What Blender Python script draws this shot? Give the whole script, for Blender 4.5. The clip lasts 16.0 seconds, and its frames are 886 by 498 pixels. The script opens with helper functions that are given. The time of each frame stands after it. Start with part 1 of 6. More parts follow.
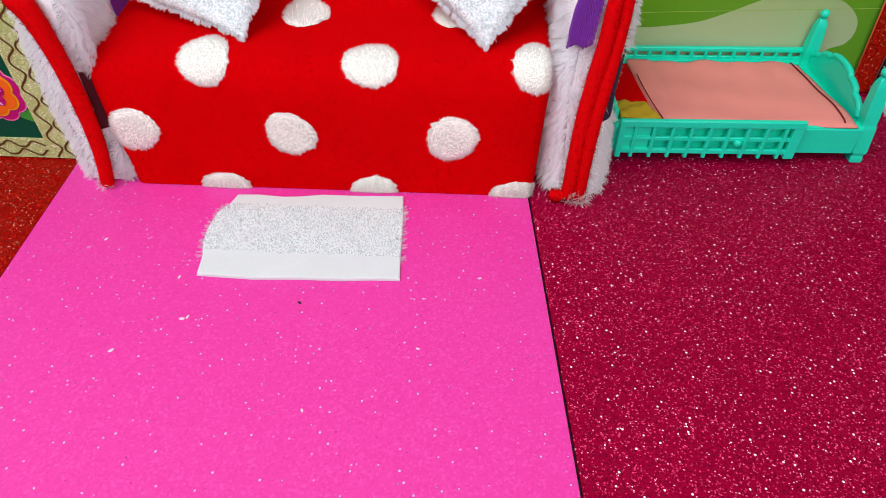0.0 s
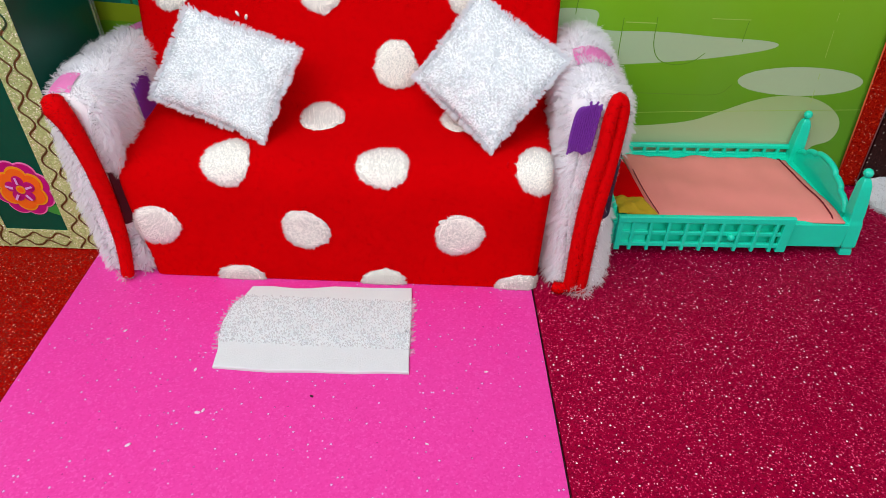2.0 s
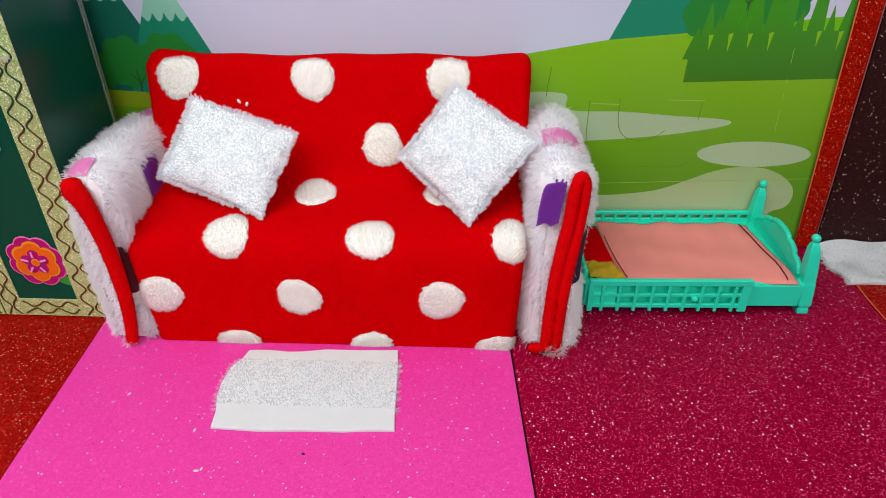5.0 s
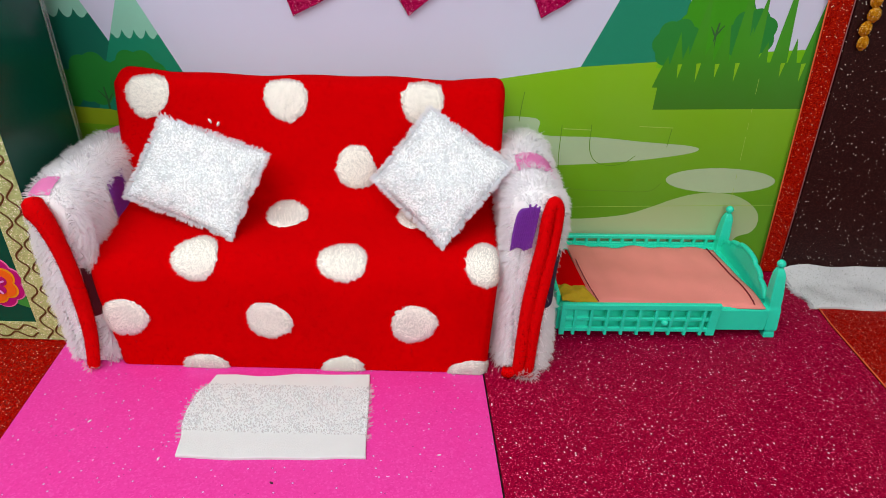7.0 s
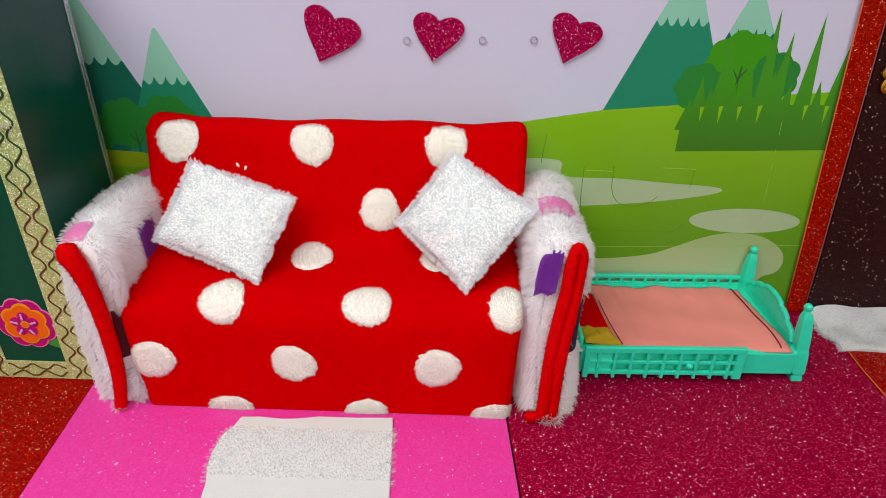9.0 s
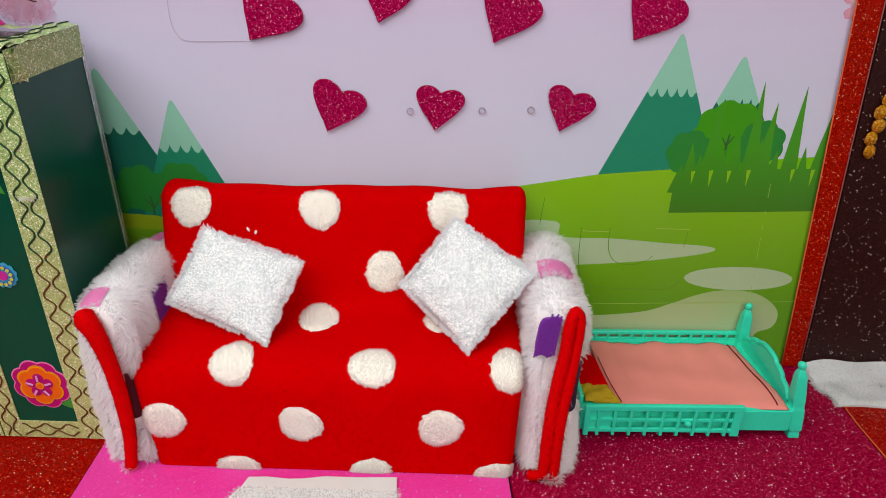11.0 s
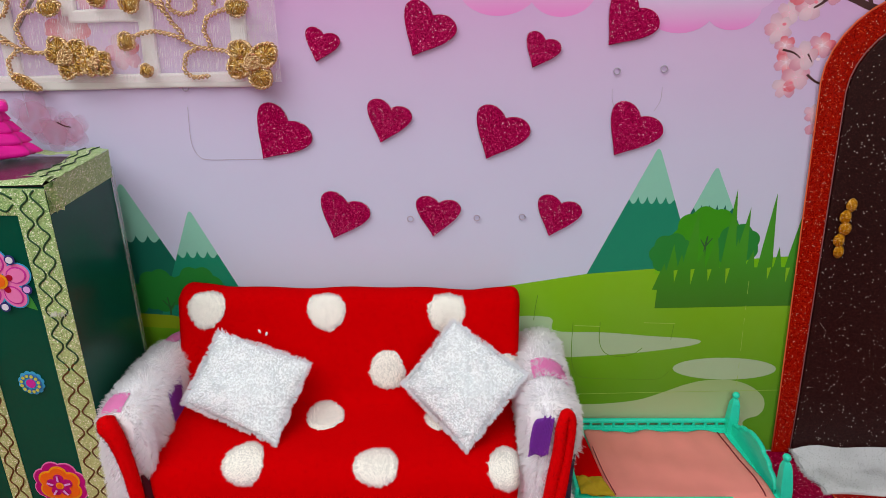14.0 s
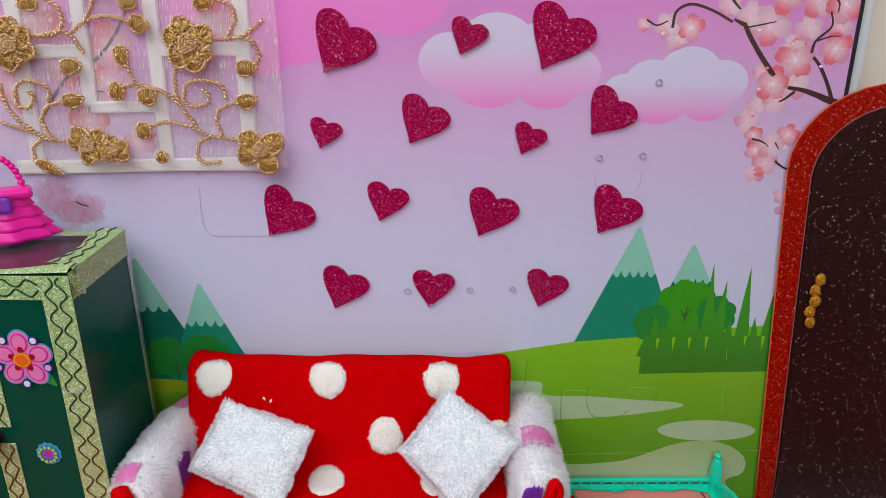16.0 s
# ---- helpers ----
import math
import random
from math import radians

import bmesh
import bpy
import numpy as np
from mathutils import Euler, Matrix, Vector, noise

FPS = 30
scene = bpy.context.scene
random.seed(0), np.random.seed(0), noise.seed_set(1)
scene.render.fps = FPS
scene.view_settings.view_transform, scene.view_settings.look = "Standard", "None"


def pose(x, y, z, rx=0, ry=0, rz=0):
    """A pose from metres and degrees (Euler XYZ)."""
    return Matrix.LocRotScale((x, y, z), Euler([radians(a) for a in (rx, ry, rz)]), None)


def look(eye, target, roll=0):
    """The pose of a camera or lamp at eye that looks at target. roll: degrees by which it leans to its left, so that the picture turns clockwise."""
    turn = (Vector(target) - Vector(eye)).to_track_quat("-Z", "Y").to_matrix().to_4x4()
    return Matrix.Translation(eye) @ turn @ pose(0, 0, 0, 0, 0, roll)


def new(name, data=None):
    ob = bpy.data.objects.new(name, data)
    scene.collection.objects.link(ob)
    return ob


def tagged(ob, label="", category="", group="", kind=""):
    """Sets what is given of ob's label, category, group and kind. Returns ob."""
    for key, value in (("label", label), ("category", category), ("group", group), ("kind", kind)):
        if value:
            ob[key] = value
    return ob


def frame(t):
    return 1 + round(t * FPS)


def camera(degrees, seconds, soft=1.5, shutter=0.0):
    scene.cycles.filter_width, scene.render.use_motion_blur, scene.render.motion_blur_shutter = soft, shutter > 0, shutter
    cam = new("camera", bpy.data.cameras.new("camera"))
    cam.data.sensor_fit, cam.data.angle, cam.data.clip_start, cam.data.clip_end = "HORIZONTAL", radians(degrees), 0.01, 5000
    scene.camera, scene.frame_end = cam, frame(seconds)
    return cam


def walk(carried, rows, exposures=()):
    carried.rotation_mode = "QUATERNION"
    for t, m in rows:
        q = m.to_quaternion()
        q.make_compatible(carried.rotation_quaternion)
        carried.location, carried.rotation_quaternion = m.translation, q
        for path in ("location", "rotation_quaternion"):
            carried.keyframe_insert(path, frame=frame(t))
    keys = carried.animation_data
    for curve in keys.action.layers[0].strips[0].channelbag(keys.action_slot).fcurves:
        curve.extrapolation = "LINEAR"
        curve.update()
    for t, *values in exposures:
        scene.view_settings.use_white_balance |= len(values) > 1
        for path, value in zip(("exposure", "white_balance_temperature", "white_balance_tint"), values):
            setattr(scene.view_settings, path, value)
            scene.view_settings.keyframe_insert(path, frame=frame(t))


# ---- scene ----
cam = camera(69.49, 16.0, soft=0.6)
PATH = [
    (0, (0.02397, 0.0154, 0.25617), (-0.06006, 1.46025, -1.12418), -0.13),
    (0.5, (0.02239, 0.01644, 0.2612), (-0.05813, 1.49418, -1.08409), -0.00),
    (1, (0.02165, 0.01579, 0.26675), (-0.06018, 1.53406, -1.03254), 0.06),
    (1.5, (0.02033, 0.01576, 0.27335), (-0.06612, 1.55691, -0.99841), 0.19),
    (2, (0.0196, 0.01442, 0.27948), (-0.07212, 1.59163, -0.94689), 0.01),
    (2.5, (0.01972, 0.01259, 0.28416), (-0.08748, 1.62252, -0.89763), -0.37),
    (3, (0.02088, 0.00651, 0.28941), (-0.09426, 1.63299, -0.86873), -0.36),
    (3.5, (0.02339, -0.00314, 0.29772), (-0.08355, 1.64806, -0.82571), -0.29),
    (4, (0.02776, -0.00929, 0.30125), (-0.07148, 1.65671, -0.80085), -0.43),
    (6.5, (0.03089, -0.00735, 0.30569), (0.00931, 1.69516, -0.7436), 1.01),
    (7, (0.02778, -0.00565, 0.30612), (0.03454, 1.70759, -0.72576), 1.62),
    (7.5, (0.026, -0.00228, 0.30731), (0.01275, 1.71666, -0.71498), 1.30),
    (8, (0.02442, -0.00115, 0.30903), (-0.00553, 1.72186, -0.70603), 1.17),
    (8.5, (0.02369, -0.00059, 0.31355), (-0.02078, 1.73252, -0.68362), 1.00),
    (10.8, (0.02237, -0.00729, 0.33988), (-0.03154, 1.79409, -0.52736), 0.44),
    (11, (0.02347, -0.00841, 0.34173), (-0.0375, 1.79597, -0.51878), 0.40),
    (11.5, (0.02502, -0.01055, 0.35011), (-0.04508, 1.80495, -0.48598), 0.04),
    (12, (0.02463, -0.01365, 0.35941), (-0.04127, 1.81789, -0.44127), 0.04),
    (12.5, (0.02652, -0.01803, 0.36965), (-0.04524, 1.82221, -0.41031), -0.12),
    (13, (0.02766, -0.02107, 0.37569), (-0.03291, 1.82717, -0.38612), 0.07),
    (13.5, (0.02812, -0.0235, 0.38271), (-0.04961, 1.84108, -0.33652), -0.35),
    (14, (0.02803, -0.02531, 0.38836), (-0.04655, 1.84657, -0.312), -0.44),
    (14.5, (0.02847, -0.02773, 0.39536), (-0.05808, 1.84849, -0.29189), -0.56),
    (15, (0.03036, -0.03118, 0.40625), (-0.04302, 1.84889, -0.27194), -0.18),
    (15.5, (0.03191, -0.03829, 0.42202), (-0.04139, 1.84683, -0.24202), -0.53),
    (16, (0.03041, -0.04347, 0.43615), (-0.03424, 1.85635, -0.18553), -0.38),
]
walk(cam, [(t, look(eye, target, roll)) for t, eye, target, roll in PATH], exposures=[(0.0, -0.14, 6500, 10), (2.5, -0.25, 6550, 10), (4.0, -0.25, 6650, 10), (7.0, -0.24, 6850, 10), (8.5, -0.26, 7050, 10), (11.0, -0.31, 7200, 10), (12.5, -0.37, 7050, 10), (14.5, -0.45, 6750, 10), (16.0, -0.48, 6500, 10)])

# ---- world and lights ----
world = bpy.data.worlds.new("room_air")
scene.world = world
world.use_nodes = True
world.node_tree.nodes["Background"].inputs[0].default_value = (1.0, 0.98, 0.96, 1)
world.node_tree.nodes["Background"].inputs[1].default_value = 0.3


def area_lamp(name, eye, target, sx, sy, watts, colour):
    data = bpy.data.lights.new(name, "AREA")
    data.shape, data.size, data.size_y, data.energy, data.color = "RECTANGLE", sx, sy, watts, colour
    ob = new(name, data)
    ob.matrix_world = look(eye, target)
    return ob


# Key light out of view, inferred from light falling from above
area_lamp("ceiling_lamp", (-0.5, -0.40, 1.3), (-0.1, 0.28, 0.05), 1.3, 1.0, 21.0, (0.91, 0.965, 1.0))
# Added fill from front right for dim sides; no window stands there
area_lamp("front_fill", (0.55, -1.3, 0.9), (-0.2, 0.4, 0.12), 0.9, 0.9, 11.0, (0.94, 0.965, 1.0))


# ---- materials ----
def lin(r, g, b):
    return tuple((c / 255 / 12.92 if c <= 10 else ((c / 255 + 0.055) / 1.055) ** 2.4) for c in (r, g, b)) + (1.0,)


class Nodes:
    """A small helper to wire node materials."""

    def __init__(self, name):
        self.mat = bpy.data.materials.new(name)
        self.mat.use_nodes = True
        self.tree = self.mat.node_tree
        self.bsdf = self.tree.nodes["Principled BSDF"]
        self.out = self.tree.nodes["Material Output"]
        self.coord = self.tree.nodes.new("ShaderNodeTexCoord").outputs["Object"]

    def add(self, kind, **inputs):
        node = self.tree.nodes.new(kind)
        for key, value in inputs.items():
            self.put(node.inputs[key.replace("_", " ")], value)
        return node

    def put(self, socket, value):
        if isinstance(value, bpy.types.NodeSocket):
            self.tree.links.new(value, socket)
        else:
            socket.default_value = value

    def noise(self, scale, detail=3.0, rough=0.55):
        return self.add("ShaderNodeTexNoise", Vector=self.coord, Scale=scale, Detail=detail, Roughness=rough).outputs["Fac"]

    def ramp(self, fac, *stops):
        node = self.add("ShaderNodeValToRGB", Fac=fac)
        while len(node.color_ramp.elements) < len(stops):
            node.color_ramp.elements.new(0.5)
        for element, (place, colour) in zip(node.color_ramp.elements, stops):
            element.position, element.color = place, colour
        return node.outputs["Color"]

    def math(self, op, a, b=0.0):
        node = self.tree.nodes.new("ShaderNodeMath")
        node.operation = op
        self.put(node.inputs[0], a)
        self.put(node.inputs[1], b)
        return node.outputs[0]

    def mix(self, fac, a, b, blend="MIX"):
        node = self.tree.nodes.new("ShaderNodeMix")
        node.data_type, node.blend_type = "RGBA", blend
        self.put(node.inputs[0], fac)
        self.put(node.inputs[6], a)
        self.put(node.inputs[7], b)
        return node.outputs[2]

    def bump(self, height, strength, distance=0.001):
        return self.add("ShaderNodeBump", Height=height, Strength=strength, Distance=distance).outputs["Normal"]


def shade(c, k):
    return (min(1, c[0] * k), min(1, c[1] * k), min(1, c[2] * k), 1.0)


def plain(name, colour, rough=0.5, metal=0.0, coarse=30.0, fine=900.0, amount=0.12, bump=0.15, coat=0.0, sheen=0.0, spec=0.5):
    """A surface with variation at two scales and fine relief."""
    n = Nodes(name)
    a, b = n.noise(coarse), n.noise(fine, 2.0)
    c = n.mix(a, shade(colour, 1 - amount), shade(colour, 1 + amount))
    c = n.mix(n.math("MULTIPLY", b, 0.5), c, shade(colour, 1 - 1.5 * amount))
    n.put(n.bsdf.inputs["Base Color"], c)
    n.put(n.bsdf.inputs["Roughness"], n.math("ADD", n.math("MULTIPLY", a, 0.12), rough - 0.06))
    n.bsdf.inputs["Metallic"].default_value = metal
    n.bsdf.inputs["Coat Weight"].default_value = coat
    n.bsdf.inputs["Coat Roughness"].default_value = 0.12
    n.bsdf.inputs["Sheen Weight"].default_value = sheen
    n.bsdf.inputs["Specular IOR Level"].default_value = spec
    if bump:
        n.put(n.bsdf.inputs["Normal"], n.bump(b, bump))
    return n.mat


def glitter(name, dark, mid, light, scale=1150.0, tilt=0.7, rare=0.965, spark=(1, 0.85, 0.9, 1), rough=0.34, metal=0.12, spec=0.15, cover=1.0, low=None, shiny=0.8, dots=430.0, dot_size=0.2, dot_rare=0.97, patchy=0.3, many=0.84, rim=None):
    """Craft foam strewn with tinsel flakes: each flake has a tone and a lean of its own; spark paints rare glints as
    pale dots.
    """
    n = Nodes(name)
    cells = n.add("ShaderNodeTexVoronoi", Vector=n.coord, Scale=scale)
    parts = n.add("ShaderNodeSeparateColor", Color=cells.outputs["Color"])
    tone = n.ramp(parts.outputs[0], (0.0, dark), (0.5, mid), (many, mid), (many + 0.05, light))
    specks = n.add("ShaderNodeTexVoronoi", Vector=n.coord, Scale=dots)
    pick = n.add("ShaderNodeSeparateColor", Color=specks.outputs["Color"])
    # Pale dots: glints painted into the colour; on the pink foam, embedded beads
    flake = n.math("MULTIPLY", n.math("GREATER_THAN", pick.outputs[0], dot_rare), n.math("LESS_THAN", specks.outputs["Distance"], dot_size))
    small = n.math("MULTIPLY", n.math("GREATER_THAN", parts.outputs[0], rare), n.math("LESS_THAN", cells.outputs["Distance"], 0.42))
    flake = n.math("MAXIMUM", flake, small)
    big = n.noise(22.0)
    tone = n.mix(n.math("MULTIPLY", big, patchy), tone, dark)
    # Towards the foot, the floor's warm reflection is painted into the tone
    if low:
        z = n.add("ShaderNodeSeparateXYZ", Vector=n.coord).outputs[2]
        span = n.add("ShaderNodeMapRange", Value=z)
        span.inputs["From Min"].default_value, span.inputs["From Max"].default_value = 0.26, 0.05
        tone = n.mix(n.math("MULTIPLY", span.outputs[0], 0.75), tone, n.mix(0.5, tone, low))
    if rim:
        ring = n.math("MULTIPLY", n.math("GREATER_THAN", pick.outputs[0], dot_rare), n.math("LESS_THAN", specks.outputs["Distance"], dot_size * 1.3))
        tone = n.mix(n.math("MULTIPLY", ring, 0.6), tone, rim)
    n.put(n.bsdf.inputs["Base Color"], n.mix(flake, tone, spark))
    lean = n.add("ShaderNodeVectorMath")
    lean.operation = "SUBTRACT"
    n.put(lean.inputs[0], cells.outputs["Color"])
    lean.inputs[1].default_value = (0.5, 0.5, 0.5)
    size = n.add("ShaderNodeVectorMath")
    size.operation = "SCALE"
    n.put(size.inputs[0], lean.outputs[0])
    size.inputs["Scale"].default_value = tilt * cover
    total = n.add("ShaderNodeVectorMath")
    total.operation = "ADD"
    n.put(total.inputs[0], size.outputs[0])
    n.put(total.inputs[1], n.add("ShaderNodeNewGeometry").outputs["Normal"])
    unit = n.add("ShaderNodeVectorMath")
    unit.operation = "NORMALIZE"
    n.put(unit.inputs[0], total.outputs[0])
    n.put(n.bsdf.inputs["Normal"], unit.outputs[0])
    n.bsdf.inputs["Roughness"].default_value = rough
    n.put(n.bsdf.inputs["Metallic"], n.math("ADD", n.math("MULTIPLY", flake, shiny - metal), metal))
    n.bsdf.inputs["Specular IOR Level"].default_value = spec
    return n.mat


def fibre(name, colour, glow=0.35, amount=0.1, spec=0.2, sheer=0.3):
    """Yarn and pile: matt, letting some light through."""
    n = Nodes(name)
    rand = n.add("ShaderNodeNewGeometry").outputs["Random Per Island"]
    c = n.mix(rand, shade(colour, 1 - amount), shade(colour, 1 + amount * 0.6))
    n.put(n.bsdf.inputs["Base Color"], c)
    n.bsdf.inputs["Roughness"].default_value = 0.75
    n.bsdf.inputs["Specular IOR Level"].default_value = spec
    through_light = n.add("ShaderNodeBsdfTranslucent", Color=c)
    blend = n.add("ShaderNodeMixShader", Fac=glow)
    n.tree.links.new(n.bsdf.outputs[0], blend.inputs[1])
    n.tree.links.new(through_light.outputs[0], blend.inputs[2])
    clear = n.add("ShaderNodeBsdfTransparent")
    fine = n.add("ShaderNodeMixShader", Fac=sheer)
    n.tree.links.new(blend.outputs[0], fine.inputs[1])
    n.tree.links.new(clear.outputs[0], fine.inputs[2])
    n.tree.links.new(fine.outputs[0], n.out.inputs[0])
    return n.mat


def graded(name, low, high, z0, z1, rough=0.35, mottling=0.05):
    """Printed card whose ink passes from one colour to another with height."""
    n = Nodes(name)
    z = n.add("ShaderNodeSeparateXYZ", Vector=n.coord).outputs[2]
    span = n.add("ShaderNodeMapRange", Value=z)
    span.inputs["From Min"].default_value, span.inputs["From Max"].default_value = z0, z1
    c = n.mix(span.outputs[0], low, high)
    c = n.mix(n.math("MULTIPLY", n.noise(12.0), mottling * 2), c, (0.9, 0.85, 0.95, 1))
    n.put(n.bsdf.inputs["Base Color"], c)
    n.bsdf.inputs["Roughness"].default_value = rough
    n.bsdf.inputs["Specular IOR Level"].default_value = 0.14
    n.put(n.bsdf.inputs["Normal"], n.bump(n.noise(45.0, 1.0), 0.05, 0.004))
    return n.mat


def sky_card():
    """The printed sky: pale blue near the hills, lilac above, pink at the clouds."""
    n = Nodes("printed_sky_card")
    z = n.add("ShaderNodeSeparateXYZ", Vector=n.coord).outputs[2]
    span = n.add("ShaderNodeMapRange", Value=z)
    span.inputs["From Min"].default_value, span.inputs["From Max"].default_value = 0.12, 0.48
    c = n.ramp(span.outputs[0], (0.0, lin(206, 217, 240)), (0.3, lin(206, 213, 239)), (0.46, lin(207, 206, 236)), (0.66, lin(211, 185, 225)), (0.94, lin(217, 130, 205)))
    c = n.mix(n.math("MULTIPLY", n.noise(12.0), 0.12), c, (0.86, 0.78, 0.92, 1))
    n.put(n.bsdf.inputs["Base Color"], c)
    n.bsdf.inputs["Roughness"].default_value = 0.35
    n.bsdf.inputs["Specular IOR Level"].default_value = 0.35
    n.put(n.bsdf.inputs["Normal"], n.bump(n.noise(45.0, 1.0), 0.05, 0.004))
    return n.mat


def ink(name, r, g, b, amount=0.05):
    return plain(name, lin(r, g, b), 0.36, coarse=25.0, fine=500.0, amount=amount, bump=0.03, spec=0.25)


def petal_ink(name, tip, heart=(252, 216, 228), thin=0.2):
    """Ink that fades from the petal's tip to a pale heart."""
    n = Nodes(name)
    named = n.add("ShaderNodeAttribute")
    named.attribute_name = "fade"
    fade = named.outputs["Fac"]
    c = n.ramp(fade, (0.12, lin(*heart)), (0.36, shade(tip, 1.0)), (0.78, tip))
    c.node.color_ramp.elements[1].color = tuple(0.5 * a + 0.5 * b for a, b in zip(lin(*heart), tip))
    n.put(n.bsdf.inputs["Base Color"], n.mix(n.math("MULTIPLY", n.noise(300.0), 0.25), c, lin(*heart)))
    n.bsdf.inputs["Roughness"].default_value = 0.36
    veil = n.add("ShaderNodeMapRange", Value=fade)
    veil.inputs["From Min"].default_value, veil.inputs["From Max"].default_value = 0.45, 1.0
    veil.inputs["To Min"].default_value, veil.inputs["To Max"].default_value = thin, min(1.0, 1.9 * thin)
    sheer = n.add("ShaderNodeMixShader", Fac=veil.outputs[0])
    n.tree.links.new(n.bsdf.outputs[0], sheer.inputs[1])
    n.tree.links.new(n.add("ShaderNodeBsdfTransparent").outputs[0], sheer.inputs[2])
    n.tree.links.new(sheer.outputs[0], n.out.inputs[0])
    return n.mat


card_mat = sky_card()
pink_foam = glitter("pink_glitter_foam", lin(236, 54, 162), lin(241, 64, 172), lin(244, 80, 182), scale=950.0, tilt=0.05, rare=0.997, spark=(0.82, 0.44, 0.76, 1), rough=0.42, metal=0.0, spec=0.35, shiny=0.0, dot_rare=0.945, dot_size=0.26, rim=lin(150, 24, 104))
magenta_foam = glitter("magenta_glitter_foam", lin(112, 0, 38), lin(164, 0, 54), lin(246, 72, 128), scale=1450.0, tilt=0.45, rare=0.982, dots=450.0, dot_rare=0.9, dot_size=0.26, spark=(1, 0.86, 0.92, 1), metal=0.0, spec=0.05, shiny=0.0, many=0.885)
red_foam = glitter("red_glitter_foam", lin(112, 0, 0), lin(168, 2, 0), lin(236, 60, 36), scale=1450.0, rare=0.975, dots=520.0, dot_rare=0.92, dot_size=0.2, spark=(1, 0.8, 0.6, 1), many=0.89, metal=0.0, spec=0.06, shiny=0.0)
door_red = glitter("orange_red_glitter_foam", lin(116, 4, 0), lin(174, 18, 2), lin(232, 72, 34), scale=1350.0, rare=0.972, dots=560.0, dot_rare=0.93, dot_size=0.2, spark=(1, 0.82, 0.62, 1), many=0.9, metal=0.0, spec=0.06, shiny=0.0)
brown_foam = glitter("dark_brown_glitter_foam", lin(36, 13, 13), lin(45, 17, 16), lin(62, 27, 25), scale=1300.0, tilt=0.25, rare=0.987, dots=450.0, dot_rare=0.91, dot_size=0.21, spark=(1, 0.92, 0.86, 1), rough=0.45, metal=0.0, spec=0.15, shiny=0.0)
heart_foam = glitter("heart_glitter_foam", lin(122, 0, 48), lin(176, 0, 80), lin(238, 72, 140), scale=1400.0, rare=0.968, metal=0.0, spec=0.06, shiny=0.0, many=0.89, dots=520.0, dot_rare=0.89, dot_size=0.21, spark=(1, 0.8, 0.9, 1))
orange_edge = plain("orange_cut_edge", lin(232, 105, 60), 0.8)
red_cloth = plain("red_fleece", lin(208, 0, 6), 0.95, coarse=18.0, fine=900.0, amount=0.06, bump=0.2, spec=0.02)
red_pile = fibre("red_pile", lin(212, 0, 6), 0.5, 0.04, 0.02, 0.5)
red_cord = plain("red_chenille", lin(222, 2, 10), 0.9, coarse=120.0, fine=1200.0, amount=0.07, bump=0.4, spec=0.05)
spot_cloth = plain("white_plush", lin(252, 249, 242), 0.9, coarse=80.0, fine=1200.0, amount=0.03, bump=0.3, spec=0.1)
spot_pile = fibre("white_plush_pile", lin(254, 253, 250), 0.5, 0.02, 0.1, 0.45)
fur_skin = plain("fur_backing", lin(250, 250, 255), 0.9, amount=0.04, bump=0.3, spec=0.1)
fur_pile = fibre("white_fur", lin(250, 250, 255), 0.5, 0.03, 0.1, 0.35)
terry_base = plain("terry_cloth", lin(247, 251, 255), 0.9, coarse=90.0, fine=1300.0, amount=0.03, bump=0.4, spec=0.1)
terry_pile = fibre("terry_loops", lin(247, 251, 255), 0.5, 0.02, 0.1, 0.5)
terry_ends = fibre("terry_frayed_ends", lin(246, 250, 255), 0.5, 0.02, 0.1, 0.2)
mat_cloth = plain("greyed_white_towelling", lin(212, 214, 219), 0.9, coarse=70.0, fine=1200.0, amount=0.07, bump=0.6, spec=0.1)
hem_cloth = plain("white_woven_hem", lin(228, 236, 238), 0.85, coarse=60.0, fine=1500.0, amount=0.05, bump=0.35, spec=0.15)
purple_cloth = plain("purple_embroidery", lin(128, 44, 176), 0.7, coarse=120.0, fine=1500.0, amount=0.2, bump=0.6)
pink_patch = plain("pink_embroidery", lin(240, 132, 196), 0.7, coarse=160.0, fine=1500.0, amount=0.16, bump=0.6)
maroon_cloth = plain("maroon_cloth", lin(90, 6, 30), 0.8, amount=0.2, bump=0.4)
navy_cloth = plain("navy_cloth", lin(28, 26, 66), 0.8, amount=0.2, bump=0.4)
teal_plastic = plain("teal_plastic", lin(16, 232, 198), 0.3, coarse=60.0, fine=700.0, amount=0.05, bump=0.04)
blanket_cloth = plain("salmon_cloth", lin(248, 150, 142), 0.85, coarse=60.0, fine=2200.0, amount=0.07, bump=0.35, spec=0.15)
stitch_mat = plain("dark_red_thread", lin(130, 20, 40), 0.8)
yellow_cloth = plain("yellow_cloth", lin(206, 168, 24), 0.8, coarse=200.0, fine=2000.0, amount=0.2, bump=0.4)
green_paper = plain("dark_green_glossy_card", lin(2, 80, 61), 0.24, coarse=14.0, fine=300.0, amount=0.16, bump=0.02, spec=0.22)
# low: reflection of the red floor, put into the tape's lower colour
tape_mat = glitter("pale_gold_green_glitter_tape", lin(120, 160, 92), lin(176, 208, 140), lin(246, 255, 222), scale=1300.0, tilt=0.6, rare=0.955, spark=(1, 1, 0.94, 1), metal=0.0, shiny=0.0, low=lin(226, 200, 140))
tape_line_green = plain("green_foil_line", lin(38, 84, 50), 0.3, metal=0.3, amount=0.2)
# Same foil lower down, with the floor's reflection painted into its colour
tape_line_floor_tint = plain("foil_line_floor_reflection", lin(112, 84, 44), 0.3, metal=0.4, amount=0.2)
